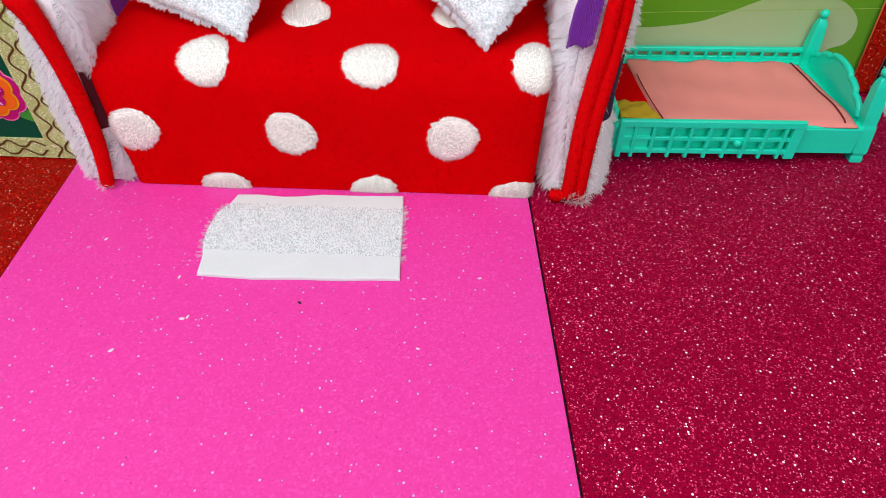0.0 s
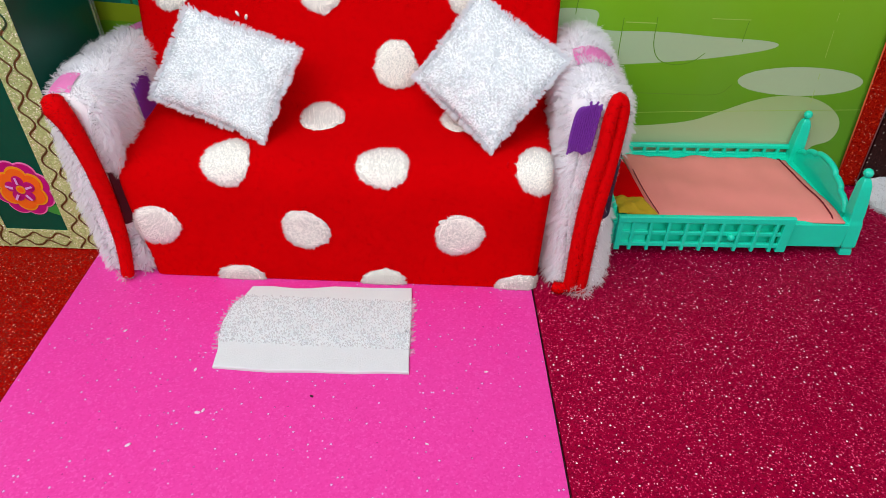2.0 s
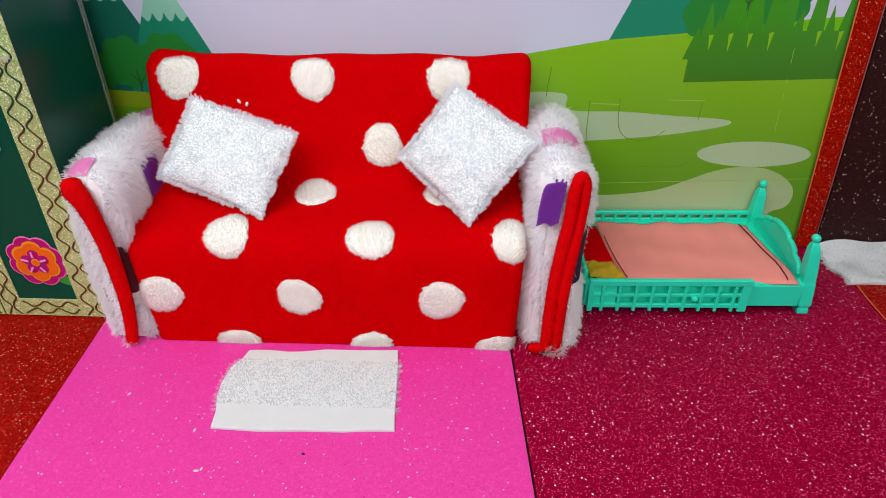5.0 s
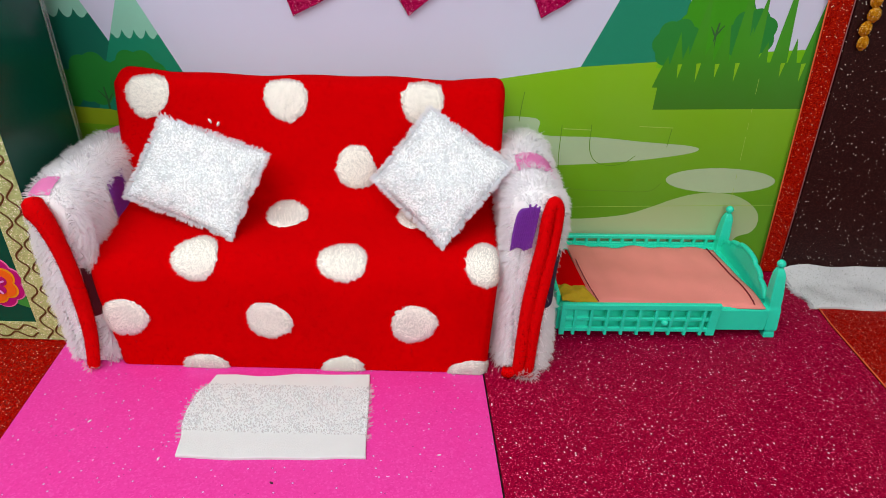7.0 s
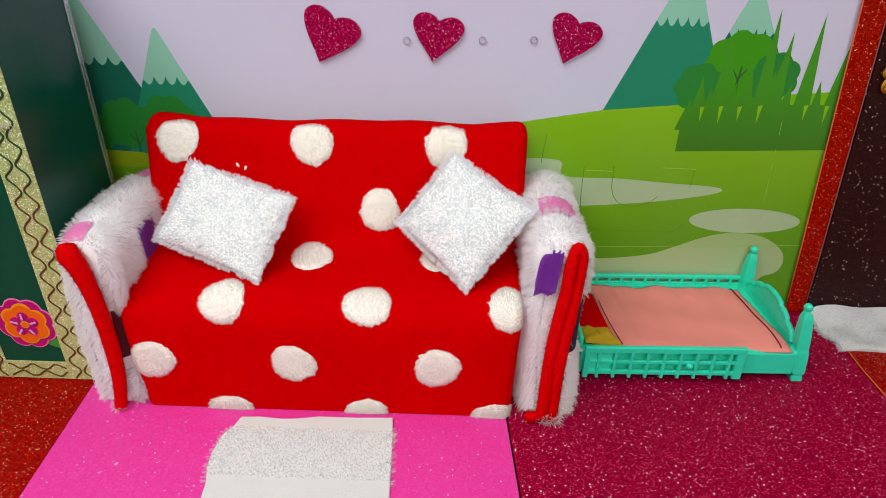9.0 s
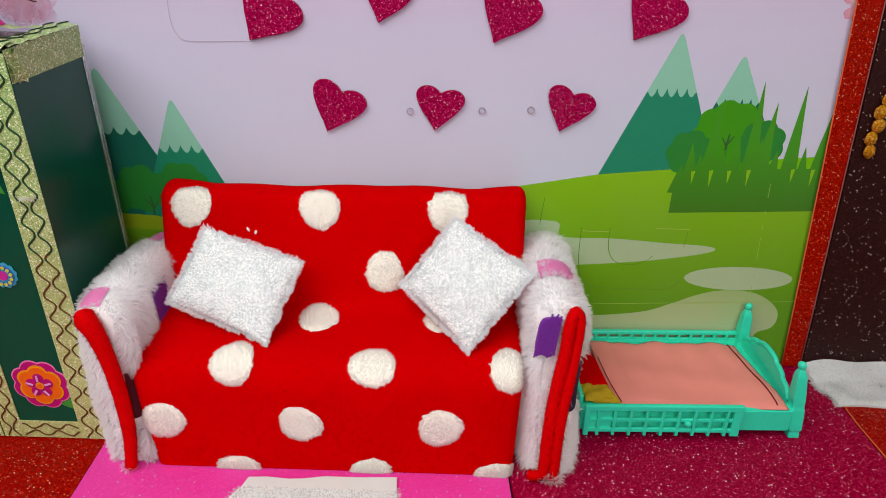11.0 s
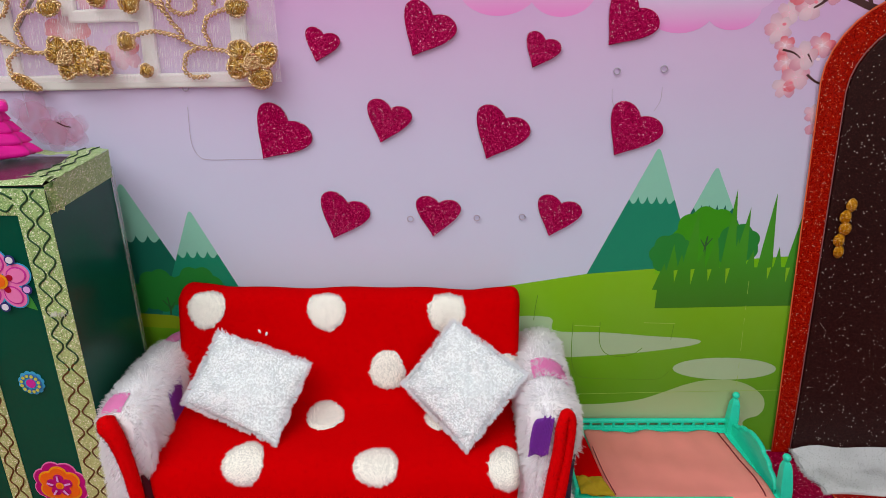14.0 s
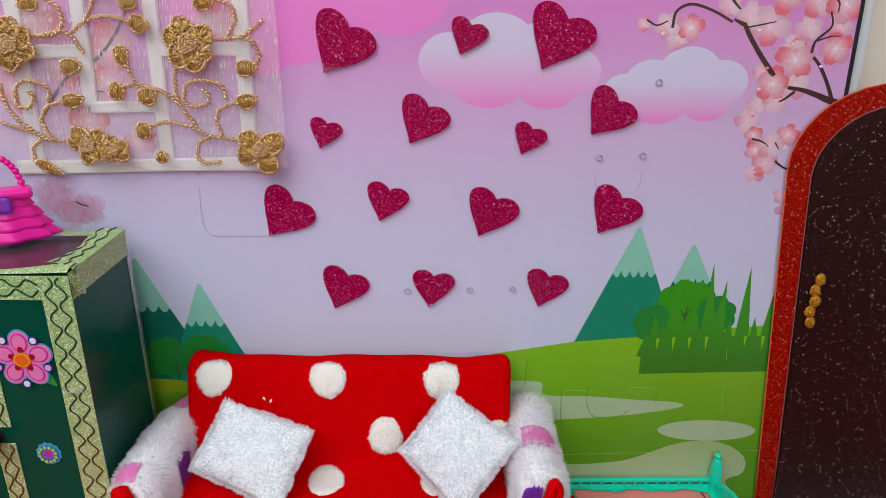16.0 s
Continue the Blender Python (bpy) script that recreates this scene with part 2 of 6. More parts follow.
dark_card = plain("dark_card", lin(24, 20, 26), 0.7)
gold_cord = plain("gold_cord", lin(255, 208, 158), 0.24, metal=0.65, coarse=500.0, fine=1600.0, amount=0.25, bump=0.5)
gold_thread = glitter("gold_metallic_thread", lin(150, 100, 30), lin(226, 180, 92), lin(255, 242, 196), scale=1700.0, tilt=0.8, rare=0.94, spark=(1, 0.96, 0.82, 1), rough=0.26, metal=0.5, spec=0.4)
handle_gold = glitter("gold_glitter_plastic", lin(150, 90, 8), lin(212, 146, 22), lin(255, 220, 120), scale=1500.0, tilt=0.5, rare=0.96, metal=0.5)
white_clay = plain("white_bar", lin(242, 242, 238), 0.5, amount=0.04, bump=0.1)
hot_pink = plain("hot_pink_plastic", lin(255, 24, 170), 0.32, amount=0.05, bump=0.03)
violet_plastic = plain("violet_plastic", lin(150, 60, 200), 0.35)
knob_mat = plain("dark_red_gloss", lin(110, 8, 24), 0.2, coat=0.5)
# Pale paint of the added, unseen walls; its tone sets the bounced light
bounce_paint = plain("unseen_wall_paint", lin(226, 222, 214), 0.85, coarse=6.0, fine=200.0, amount=0.05, bump=0.1)
room_paint = plain("cream_wall_paint", lin(246, 236, 222), 0.8, coarse=6.0, fine=200.0, amount=0.05, bump=0.1)
silver_mat = plain("silver_white_strip", lin(224, 232, 236), 0.25)
table_mat = plain("dark_table", lin(46, 36, 34), 0.5)


# ---- mesh helpers ----
rng = np.random.default_rng(7)


def base(name, loc, **tags):
    """An Empty that carries the parts of one thing."""
    ob = new(name)
    ob.location, ob.empty_display_size = loc, 0.01
    return tagged(ob, **tags)


def put(name, mesh, mats, parent=None, label="", smooth=True):
    """Links a mesh, given in world metres, as one object."""
    for m in mats if isinstance(mats, (list, tuple)) else (mats,):
        mesh.materials.append(m)
    if smooth:
        mesh.polygons.foreach_set("use_smooth", [True] * len(mesh.polygons))
    ob = new(name, mesh)
    if parent:
        ob.parent, ob.matrix_parent_inverse = parent, Matrix.Translation(parent.location).inverted()
    if label:
        ob["label"] = label
    return ob


def raw(verts, faces, normals=None):
    mesh = bpy.data.meshes.new("mesh")
    mesh.from_pydata([tuple(v) for v in np.asarray(verts, float).tolist()], [], faces)
    mesh.update()
    if normals is not None:
        mesh.polygons.foreach_set("use_smooth", [True] * len(mesh.polygons))
        mesh.normals_split_custom_set_from_vertices(normals.tolist())
    return mesh


def part(name, bm, mat, parent=None, label="", smooth=False):
    mesh = bpy.data.meshes.new(name)
    bmesh.ops.recalc_face_normals(bm, faces=bm.faces)
    bm.to_mesh(mesh)
    bm.free()
    return put(name, mesh, mat, parent, label, smooth)


def box(x0, x1, y0, y1, z0, z1, bevel=0.0, segs=2):
    bm = bmesh.new()
    bmesh.ops.create_cube(bm, size=1.0)
    for v in bm.verts:
        v.co = ((x0 + x1) / 2 + v.co.x * (x1 - x0), (y0 + y1) / 2 + v.co.y * (y1 - y0), (z0 + z1) / 2 + v.co.z * (z1 - z0))
    if bevel:
        bmesh.ops.bevel(bm, geom=list(bm.edges), offset=bevel, segments=segs, affect="EDGES", profile=0.5)
    return bm


def slab(outline, depth, at, axis="y", bevel=0.0):
    """A plate with the given outline: (x, z) outlines face -y from at to at + depth, (x, y) outlines lie from at down to at - depth."""
    bm = bmesh.new()
    if axis == "y":
        front = [bm.verts.new((a, at, b)) for a, b in outline]
        shift = Vector((0, depth, 0))
    else:
        front = [bm.verts.new((a, b, at)) for a, b in outline]
        shift = Vector((0, 0, -depth))
    face = bm.faces.new(front)
    made = bmesh.ops.extrude_face_region(bm, geom=[face])
    bmesh.ops.translate(bm, vec=shift, verts=[g for g in made["geom"] if isinstance(g, bmesh.types.BMVert)])
    if bevel:
        rim = [e for e in bm.edges if all(v in front for v in e.verts)]
        bmesh.ops.bevel(bm, geom=rim, offset=bevel, segments=2, affect="EDGES", profile=0.5)
    bmesh.ops.triangulate(bm, faces=[f for f in bm.faces if len(f.verts) > 4])
    return bm


def sheet(points, smooth_loop=False):
    """Quads over a grid of points (rows, columns, 3)."""
    n, m = points.shape[:2]
    faces = []
    for i in range(n - 1):
        for j in range(m - 1 + smooth_loop):
            k = (j + 1) % m
            faces.append((i * m + j, i * m + k, (i + 1) * m + k, (i + 1) * m + j))
    return points.reshape(-1, 3), faces


def glide(points, count):
    """A smooth curve through a few points."""
    p = np.asarray(points, float)
    p = np.vstack([2 * p[0] - p[1], p, 2 * p[-1] - p[-2]])
    out = []
    for s in np.linspace(0, len(p) - 3 - 1e-6, count):
        i, f = int(s), s - int(s)
        a, b, c, d = p[i:i + 4]
        out.append(0.5 * (2 * b + (c - a) * f + (2 * a - 5 * b + 4 * c - d) * f * f + (3 * b - a - 3 * c + d) * f ** 3))
    return np.array(out)


def tube_mesh(path, radius, segs=8, flat=1.0):
    """A tube along a path; radius may vary."""
    p = np.asarray(path, float)
    r = np.broadcast_to(np.asarray(radius, float), (len(p),))
    t = np.gradient(p, axis=0)
    t /= np.linalg.norm(t, axis=1)[:, None] + 1e-12
    ref = np.array([0.0, 1.0, 0.0]) if abs(t[:, 1]).mean() < 0.7 else np.array([0.0, 0.0, 1.0])
    u = np.cross(t, ref)
    u /= np.linalg.norm(u, axis=1)[:, None] + 1e-12
    w = np.cross(u, t)
    a = np.linspace(0, 2 * np.pi, segs, endpoint=False)
    ring = p[:, None] + r[:, None, None] * (np.cos(a)[None, :, None] * u[:, None] + flat * np.sin(a)[None, :, None] * w[:, None])
    verts, faces = sheet(ring, True)
    faces.append(tuple(range(segs))[::-1])
    faces.append(tuple(range(len(verts) - segs, len(verts))))
    return verts, faces


def join(pieces):
    verts, faces, n = [], [], 0
    for v, f in pieces:
        verts.append(v)
        faces += [tuple(i + n for i in q) for q in f]
        n += len(v)
    return np.vstack(verts), faces


def lathe(profile, centre, segs=20, squash=(1.0, 1.0), scallop=None):
    """Turns (radius, height) pairs about an upright axis."""
    a = np.linspace(0, 2 * np.pi, segs, endpoint=False)
    rows = []
    for k, (r, h) in enumerate(profile):
        wave = 1.0 if scallop is None else 1 + scallop[k] * np.cos(a * 9)
        rows.append(np.stack([centre[0] + r * squash[0] * wave * np.cos(a), centre[1] + r * squash[1] * wave * np.sin(a), np.full(segs, centre[2] + h)], 1))
    verts, faces = sheet(np.array(rows), True)
    faces.append(tuple(range(segs))[::-1])
    faces.append(tuple(range(len(verts) - segs, len(verts))))
    return verts, faces


def ball(centre, radii, segs=10, rings=7):
    prof = [(max(0.05, math.sin(math.pi * i / rings)), -math.cos(math.pi * i / rings)) for i in range(rings + 1)]
    v, f = lathe(prof, (0, 0, 0), segs)
    return v * np.array(radii) + np.array(centre), f


def scatter(verts, faces, count, keep=None):
    """Random places on a mesh with their normals."""
    v = np.asarray(verts, float)
    tri = np.array([(f[0], f[k], f[k + 1]) for f in faces for k in range(1, len(f) - 1)])
    a, b, c = v[tri[:, 0]], v[tri[:, 1]], v[tri[:, 2]]
    n = np.cross(b - a, c - a)
    size = np.linalg.norm(n, axis=1)
    pick = rng.choice(len(tri), count, p=size / size.sum())
    s, t = rng.random(count), rng.random(count)
    over = s + t > 1
    s[over], t[over] = 1 - s[over], 1 - t[over]
    place = a[pick] + s[:, None] * (b - a)[pick] + t[:, None] * (c - a)[pick]
    nor = n[pick] / (size[pick][:, None] + 1e-15)
    if keep is not None:
        ok = keep(place, nor)
        place, nor = place[ok], nor[ok]
    return place, nor


def tufts(place, nor, length, width, lean=0.5, sag=0.3, clump=90.0, blunt=0.25, up=0.12, gather=0.0, cell=0.004, toward=None):
    """Ribbon fibres: each rises along the normal, leans with its clump and bends down."""
    n = len(place)
    ph = place * clump
    drift = np.stack([np.sin(ph[:, 1] * 1.3 + 2.1 * np.sin(ph[:, 2])), np.sin(ph[:, 2] * 1.1 + 1.7 * np.sin(ph[:, 0])), np.sin(ph[:, 0] * 1.2 + 1.9 * np.sin(ph[:, 1]))], 1)
    way = nor + lean * (0.6 * drift + 0.8 * rng.normal(size=(n, 3)))
    way /= np.linalg.norm(way, axis=1)[:, None]
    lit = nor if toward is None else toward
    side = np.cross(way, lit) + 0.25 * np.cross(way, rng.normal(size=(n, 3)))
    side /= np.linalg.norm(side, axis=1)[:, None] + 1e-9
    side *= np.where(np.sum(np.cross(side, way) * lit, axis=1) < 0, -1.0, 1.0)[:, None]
    ln = length * (0.6 + 0.8 * rng.random(n))[:, None]
    wd = width * (0.7 + 0.6 * rng.random(n))[:, None] / 2
    bend = lean * 0.4 * rng.normal(size=(n, 3)) + np.array([0, 0, -sag])
    mid = place + way * ln * 0.55
    tip = mid + (way + bend) / np.linalg.norm(way + bend, axis=1)[:, None] * ln * 0.5
    if gather:
        _, which = np.unique(np.floor((place + 0.2 * cell * rng.normal(size=(n, 3))) / cell).astype(int), axis=0, return_inverse=True)
        which = which.ravel()
        count = np.bincount(which)[:, None]
        for pts, pull in ((tip, gather), (mid, 0.45 * gather)):
            centre = np.stack([np.bincount(which, pts[:, k]) for k in range(3)], 1) / count
            pts += pull * (centre[which] - pts)
    root = place - nor * width * 0.5
    rows = [root - wd * side, root + wd * side, mid - wd * 0.9 * side, mid + wd * 0.9 * side, tip - wd * blunt * side, tip + wd * blunt * side]
    verts = np.stack(rows, 1).reshape(-1, 3)
    k = np.arange(n)[:, None] * 6
    quads = np.concatenate([k + np.array([[0, 1, 3, 2]]), k + np.array([[2, 3, 5, 4]])]).tolist()
    # Normals are bent towards lit, which brightens the pile beyond its true facing
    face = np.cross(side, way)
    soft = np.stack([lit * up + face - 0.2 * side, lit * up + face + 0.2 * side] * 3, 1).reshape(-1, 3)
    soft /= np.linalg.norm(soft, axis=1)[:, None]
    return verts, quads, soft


from mathutils.geometry import tessellate_polygon


# ---- room and ground ----
def quad_room():
    table = tagged(part("table_top", box(-0.9, 0.9, -0.5, 0.515, -0.03, -0.0032, 0.002), table_mat), "dark table top under the craft foam sheets", "table", kind="structure")
    back = tagged(part("wall_north", box(-1.6, 1.6, 0.532, 0.58, -0.75, 1.8), room_paint), "cream painted room wall behind the card backdrop", "wall", kind="structure")
    # Unseen walls, ceiling and floor, added to close the room and bounce light
    tagged(part("unseen_wall_south", box(-1.6, 1.6, -2.05, -2.0, -0.75, 1.8), bounce_paint), "unseen pale room wall, added to bounce light", "wall", kind="structure")
    tagged(part("unseen_wall_west", box(-1.65, -1.6, -2.05, 0.58, -0.75, 1.8), bounce_paint), "unseen pale room wall, added to bounce light", "wall", kind="structure")
    tagged(part("unseen_wall_east", box(1.6, 1.65, -2.05, 0.58, -0.75, 1.8), bounce_paint), "unseen pale room wall, added to bounce light", "wall", kind="structure")
    tagged(part("ceiling", box(-1.65, 1.65, -2.05, 0.58, 1.8, 1.85), bounce_paint), "unseen pale room ceiling, added to bounce light", "ceiling", kind="structure")
    tagged(part("floor", box(-1.65, 1.65, -2.05, 0.58, -0.8, -0.75), table_mat), "unseen dark room floor, added to close the room", "floor", kind="structure")
    strip = tagged(part("trim", box(0.3325, 0.3425, 0.4845, 0.5075, -0.003, 0.9, 0.003), silver_mat), "silver white upright strip behind the backdrop edge", "trim", kind="structure")
    tagged(part("trim", box(0.346, 0.75, 0.5085, 0.514, -0.003, 0.9), room_paint), "cream panel beside the backdrop", "panel", kind="structure")


quad_room()


def foam_sheet(outline, top, mat, label, thick=0.002):
    return tagged(part("foam_sheet", slab(outline, thick, top, "z", 0.0003), mat), label, "foam sheet", "foam sheets of the floor", "structure")


def pink_x(side, y):
    """The pink sheet lies turned by a few degrees."""
    return (-0.2425 if side < 0 else 0.0585) + (0.345 - y) * 0.072


foam_sheet([(pink_x(-1, -0.02), -0.02), (pink_x(1, -0.02), -0.02), (pink_x(1, 0.43), 0.43), (pink_x(-1, 0.43), 0.43)], 0.0008, pink_foam, "pink craft foam sheet with sparse glitter dots", 0.0024)
foam_sheet([(pink_x(1, -0.02) + 0.0014, -0.02), (0.3495, -0.02), (0.3385, 0.40), (0.3410, 0.479), (pink_x(1, 0.479) + 0.0014, 0.479)], 0.0, magenta_foam, "dark magenta glitter craft foam sheet", 0.003)
foam_sheet([(0.3515, -0.02), (0.62, -0.02), (0.62, 0.479), (0.3425, 0.479), (0.340, 0.40)], 0.0004, red_foam, "red glitter craft foam sheet in front of the toy door", 0.003)
foam_sheet([(-0.62, -0.02), (pink_x(-1, -0.02) - 0.0008, -0.02), (pink_x(-1, 0.479) - 0.0008, 0.479), (-0.62, 0.479)], 0.0, red_foam, "red glitter craft foam sheet under the green cabinet", 0.003)

v, f = tube_mesh(np.array([(0.3505, -0.02, 0.0008), (0.3393, 0.40, 0.0008), (0.3418, 0.474, 0.0008)]), 0.0006, 5)
tagged(put("trim", raw(v, f), orange_edge), "pale orange cut edge between the foam sheets", "edge", kind="structure")

# ---- the printed card backdrop ----
WALL = 0.481
backdrop = tagged(part("backdrop", box(-0.62, 0.3285, WALL, WALL + 0.003, -0.002, 0.72), [card_mat]), "large printed card showing sky, hills and cherry blossom", "backdrop", kind="structure")
edge = part("card_edge", box(0.3285, 0.3315, WALL - 0.0008, WALL + 0.008, -0.002, 0.72, 0.0004), dark_card, backdrop, "black card edge")

COL = {
    "teal": ink("ink_teal_mountain", 24, 142, 110),
    "teal_deep": ink("ink_deep_teal_mountain", 22, 112, 92),
    "snow": ink("ink_pale_snow", 142, 210, 188),
    "leaf": ink("ink_leaf_green", 60, 158, 26),
    "leaf_dark": ink("ink_dark_leaf_green", 38, 138, 56),
    "hill": graded("ink_hill_green", lin(90, 152, 3), lin(130, 193, 10), 0.06, 0.18, mottling=0.02),
    "hill_back": ink("ink_back_hill_green", 116, 196, 26),
    "grass": graded("ink_grass_green", lin(54, 124, 8), lin(58, 152, 18), 0.148, 0.2, mottling=0.02),
    "grass_deep": ink("ink_deep_grass_green", 46, 126, 30),
    "pond": ink("ink_pale_pond", 172, 200, 160),
    "pond_low": graded("ink_low_pond", lin(188, 200, 168), lin(156, 186, 122), 0.0, 0.075, mottling=0.02),
    "yellow": ink("ink_yellow_green", 150, 176, 34),
    "cloud": graded("ink_cloud", lin(236, 138, 212), lin(216, 206, 234), 0.385, 0.43),
    "cloud_low": graded("ink_cloud_low", lin(234, 138, 212), lin(214, 208, 236), 0.374, 0.402),
    "cloud_pink": ink("ink_pink_cloud", 240, 138, 216),
    "bark": ink("ink_bark", 78, 46, 48, 0.15),
    "trunk": ink("ink_dusky_trunk", 52, 100, 56),
    "coral": ink("ink_coral_petal", 244, 132, 154),
    "rose": ink("ink_rose_petal", 244, 182, 206),
    "pale": ink("ink_pale_petal", 244, 208, 228),
    "wash": ink("ink_white_petal", 250, 226, 240),
    "blush": ink("ink_blush", 226, 176, 206),
    "crease": plain("worn_crease", lin(158, 196, 84), 0.6),
    "cut": plain("cut_line", lin(92, 146, 14), 0.7),
    "cut_sky": plain("cut_line_in_sky", lin(188, 178, 198), 0.7),
}


def printed(name, outline, colour, layer, label=""):
    """A printed area of the card: a film of ink on its face."""
    pts = [Vector((x, z, 0)) for x, z in outline]
    faces = [tuple(f) for f in tessellate_polygon([pts])]
    y = WALL - 0.00003 * layer
    turned = []
    for f in faces:
        a, b, c = (pts[i] for i in f)
        turned.append(f if (b - a).cross(c - a).z > 0 else f[::-1])
    return put(name, raw([(p.x, y, p.y) for p in pts], turned), COL[colour], backdrop, label, False)


def oval(x, z, rx, rz, n=28, rough=0.0, seed=0):
    out = []
    for k in range(n):
        a = 2 * math.pi * k / n
        w = 1 + rough * math.sin(3 * a + seed) + 0.6 * rough * math.sin(7 * a + 2 * seed)
        out.append((x + rx * w * math.cos(a), z + rz * w * math.sin(a)))
    return out


def blob(x, z, r, lobes=7, depth=0.12, n=56, squash=1.0):
    """A leafy, lobed crown outline."""
    return [(x + r * (1 - depth + depth * abs(math.sin(lobes * a / 2))) * math.cos(a), z + squash * r * (1 - depth + depth * abs(math.sin(lobes * a / 2))) * math.sin(a)) for a in np.linspace(0, 2 * math.pi, n, endpoint=False)]


def ribbon(points, width, taper=1.0, count=24):
    p = glide([(x, 0, z) for x, z in points], count)[:, [0, 2]]
    t = np.gradient(p, axis=0)
    t /= np.linalg.norm(t, axis=1)[:, None]
    nrm = np.stack([-t[:, 1], t[:, 0]], 1)
    w = np.linspace(1, taper, count)[:, None] * width / 2
    return [tuple(q) for q in p + nrm * w] + [tuple(q) for q in (p - nrm * w)[::-1]]


def mountain(left, peak, right, base_z, colour, cap_z, layer, round_r=0.006, waves=5):
    """A cone with a rounded top and a snow cap with a wavy hem."""
    lx, rx, (px, pz) = left, right, peak

    def side_x(z, edge):
        return edge + (px - edge) * (z - base_z) / (pz - base_z)

    def crown(z0):
        zs = pz - round_r * 1.4
        pts = []
        for a in np.linspace(0, 1, 9):
            pts.append((side_x(zs, lx) * (1 - a) + side_x(zs, rx) * a, zs + round_r * 0.95 * math.sin(math.pi * a)))
        return pts

    printed("mountain", [(lx, base_z)] + crown(0) + [(rx, base_z)], colour, layer)
    x0, x1 = side_x(cap_z, lx), side_x(cap_z, rx)
    hem = []
    for a in np.linspace(1, 0, waves * 6 + 1):
        hem.append((x0 * (1 - a) + x1 * a, cap_z + 0.0026 - 0.0064 * abs(math.sin(math.pi * waves * a)) ** 0.8))
    hem[0], hem[-1] = (x1, cap_z), (x0, cap_z)
    printed("snow_cap", crown(0) + hem, "snow", layer + 0.5)


def print_scenery():
    # far clouds and blush of the sky
    def cloud(bumps, under, colour, layer):
        for x, z, r in bumps:
            printed("cloud", oval(x, z, r, r * 0.86), colour, layer)
            layer += 0.12
        for x, z, rx, rz in under:
            printed("cloud", oval(x, z, rx, rz), colour, layer)
            layer += 0.12
    cloud([(0.02, 0.42, 0.026), (0.055, 0.428, 0.033), (0.095, 0.425, 0.03), (0.118, 0.412, 0.02)], [(0.05, 0.405, 0.03, 0.021), (0.097, 0.402, 0.025, 0.019), (0.075, 0.412, 0.05, 0.016)], "cloud", 1)
    cloud([(0.156, 0.397, 0.015), (0.178, 0.402, 0.022), (0.207, 0.408, 0.026), (0.233, 0.403, 0.02)], [(0.184, 0.388, 0.025, 0.017), (0.222, 0.388, 0.02, 0.015), (0.2, 0.393, 0.045, 0.012)], "cloud_low", 3)
    for x, z, r in ((-0.135, 0.432, 0.03), (-0.105, 0.445, 0.034), (-0.16, 0.455, 0.04), (-0.055, 0.462, 0.03), (-0.02, 0.472, 0.04)):
        printed("cloud", oval(x, z, r, r * 0.8), "cloud_pink", 1 + 10 * (x + 0.16))
    # left: mountains, trees, field
    mountain(-0.335, (-0.2605, 0.2575), -0.188, 0.115, "teal_deep", 0.207, 5, waves=5)
    mountain(-0.252, (-0.206, 0.234), -0.149, 0.115, "teal", 0.193, 7, waves=4)
    printed("tree", blob(-0.208, 0.158, 0.024, 8), "leaf_dark", 9)
    printed("tree", blob(-0.243, 0.158, 0.021, 7), "leaf_dark", 9.3)
    printed("tree", blob(-0.276, 0.15, 0.022, 7), "leaf_dark", 9.6)
    printed("trunk", ribbon([(-0.237, 0.126), (-0.236, 0.14), (-0.237, 0.152)], 0.0022, 0.5), "trunk", 10)
    printed("trunk", ribbon([(-0.236, 0.14), (-0.231, 0.147)], 0.0014, 0.5), "trunk", 10.1)
    printed("trunk", ribbon([(-0.236, 0.142), (-0.242, 0.149)], 0.0014, 0.5), "trunk", 10.2)
    printed("meadow", [(-0.5, 0.13), (-0.27, 0.136), (-0.235, 0.134), (-0.2, 0.126), (-0.1, 0.118), (-0.1, 0.0), (-0.5, 0.0)], "yellow", 10.5)
    printed("meadow", [(-0.5, 0.118), (-0.26, 0.122), (-0.22, 0.12), (-0.1, 0.112), (-0.1, 0.0), (-0.5, 0.0)], "hill", 11)
    # right: mountains, hill
    mountain(0.118, (0.1795, 0.2875), 0.232, 0.15, "teal", 0.243, 5, waves=5)
    mountain(0.178, (0.2265, 0.272), 0.286, 0.15, "teal_deep", 0.236, 4, waves=5)
    printed("hill", [(0.02, 0.155), (0.061, 0.165), (0.13, 0.1772), (0.187, 0.1825), (0.25, 0.187), (0.328, 0.192), (0.328, 0.0), (0.02, 0.0)], "hill", 9)
    printed("hill", [(0.187, 0.184), (0.24, 0.19), (0.328, 0.197), (0.328, 0.182), (0.25, 0.1795), (0.187, 0.178)], "hill_back", 9.3)
    printed("tree", blob(0.226, 0.209, 0.029, 9), "leaf", 9.6)
    printed("tree", blob(0.199, 0.196, 0.0185, 7), "leaf_dark", 9.9)
    printed("tree", blob(0.252, 0.204, 0.019, 7), "leaf_dark", 10)
    printed("trunk", ribbon([(0.2265, 0.186), (0.226, 0.2), (0.227, 0.212)], 0.0024, 0.5), "trunk", 10.2)
    printed("trunk", ribbon([(0.226, 0.202), (0.2215, 0.209)], 0.0014, 0.5), "trunk", 10.3)
    printed("trunk", ribbon([(0.2262, 0.203), (0.231, 0.21)], 0.0014, 0.5), "trunk", 10.4)
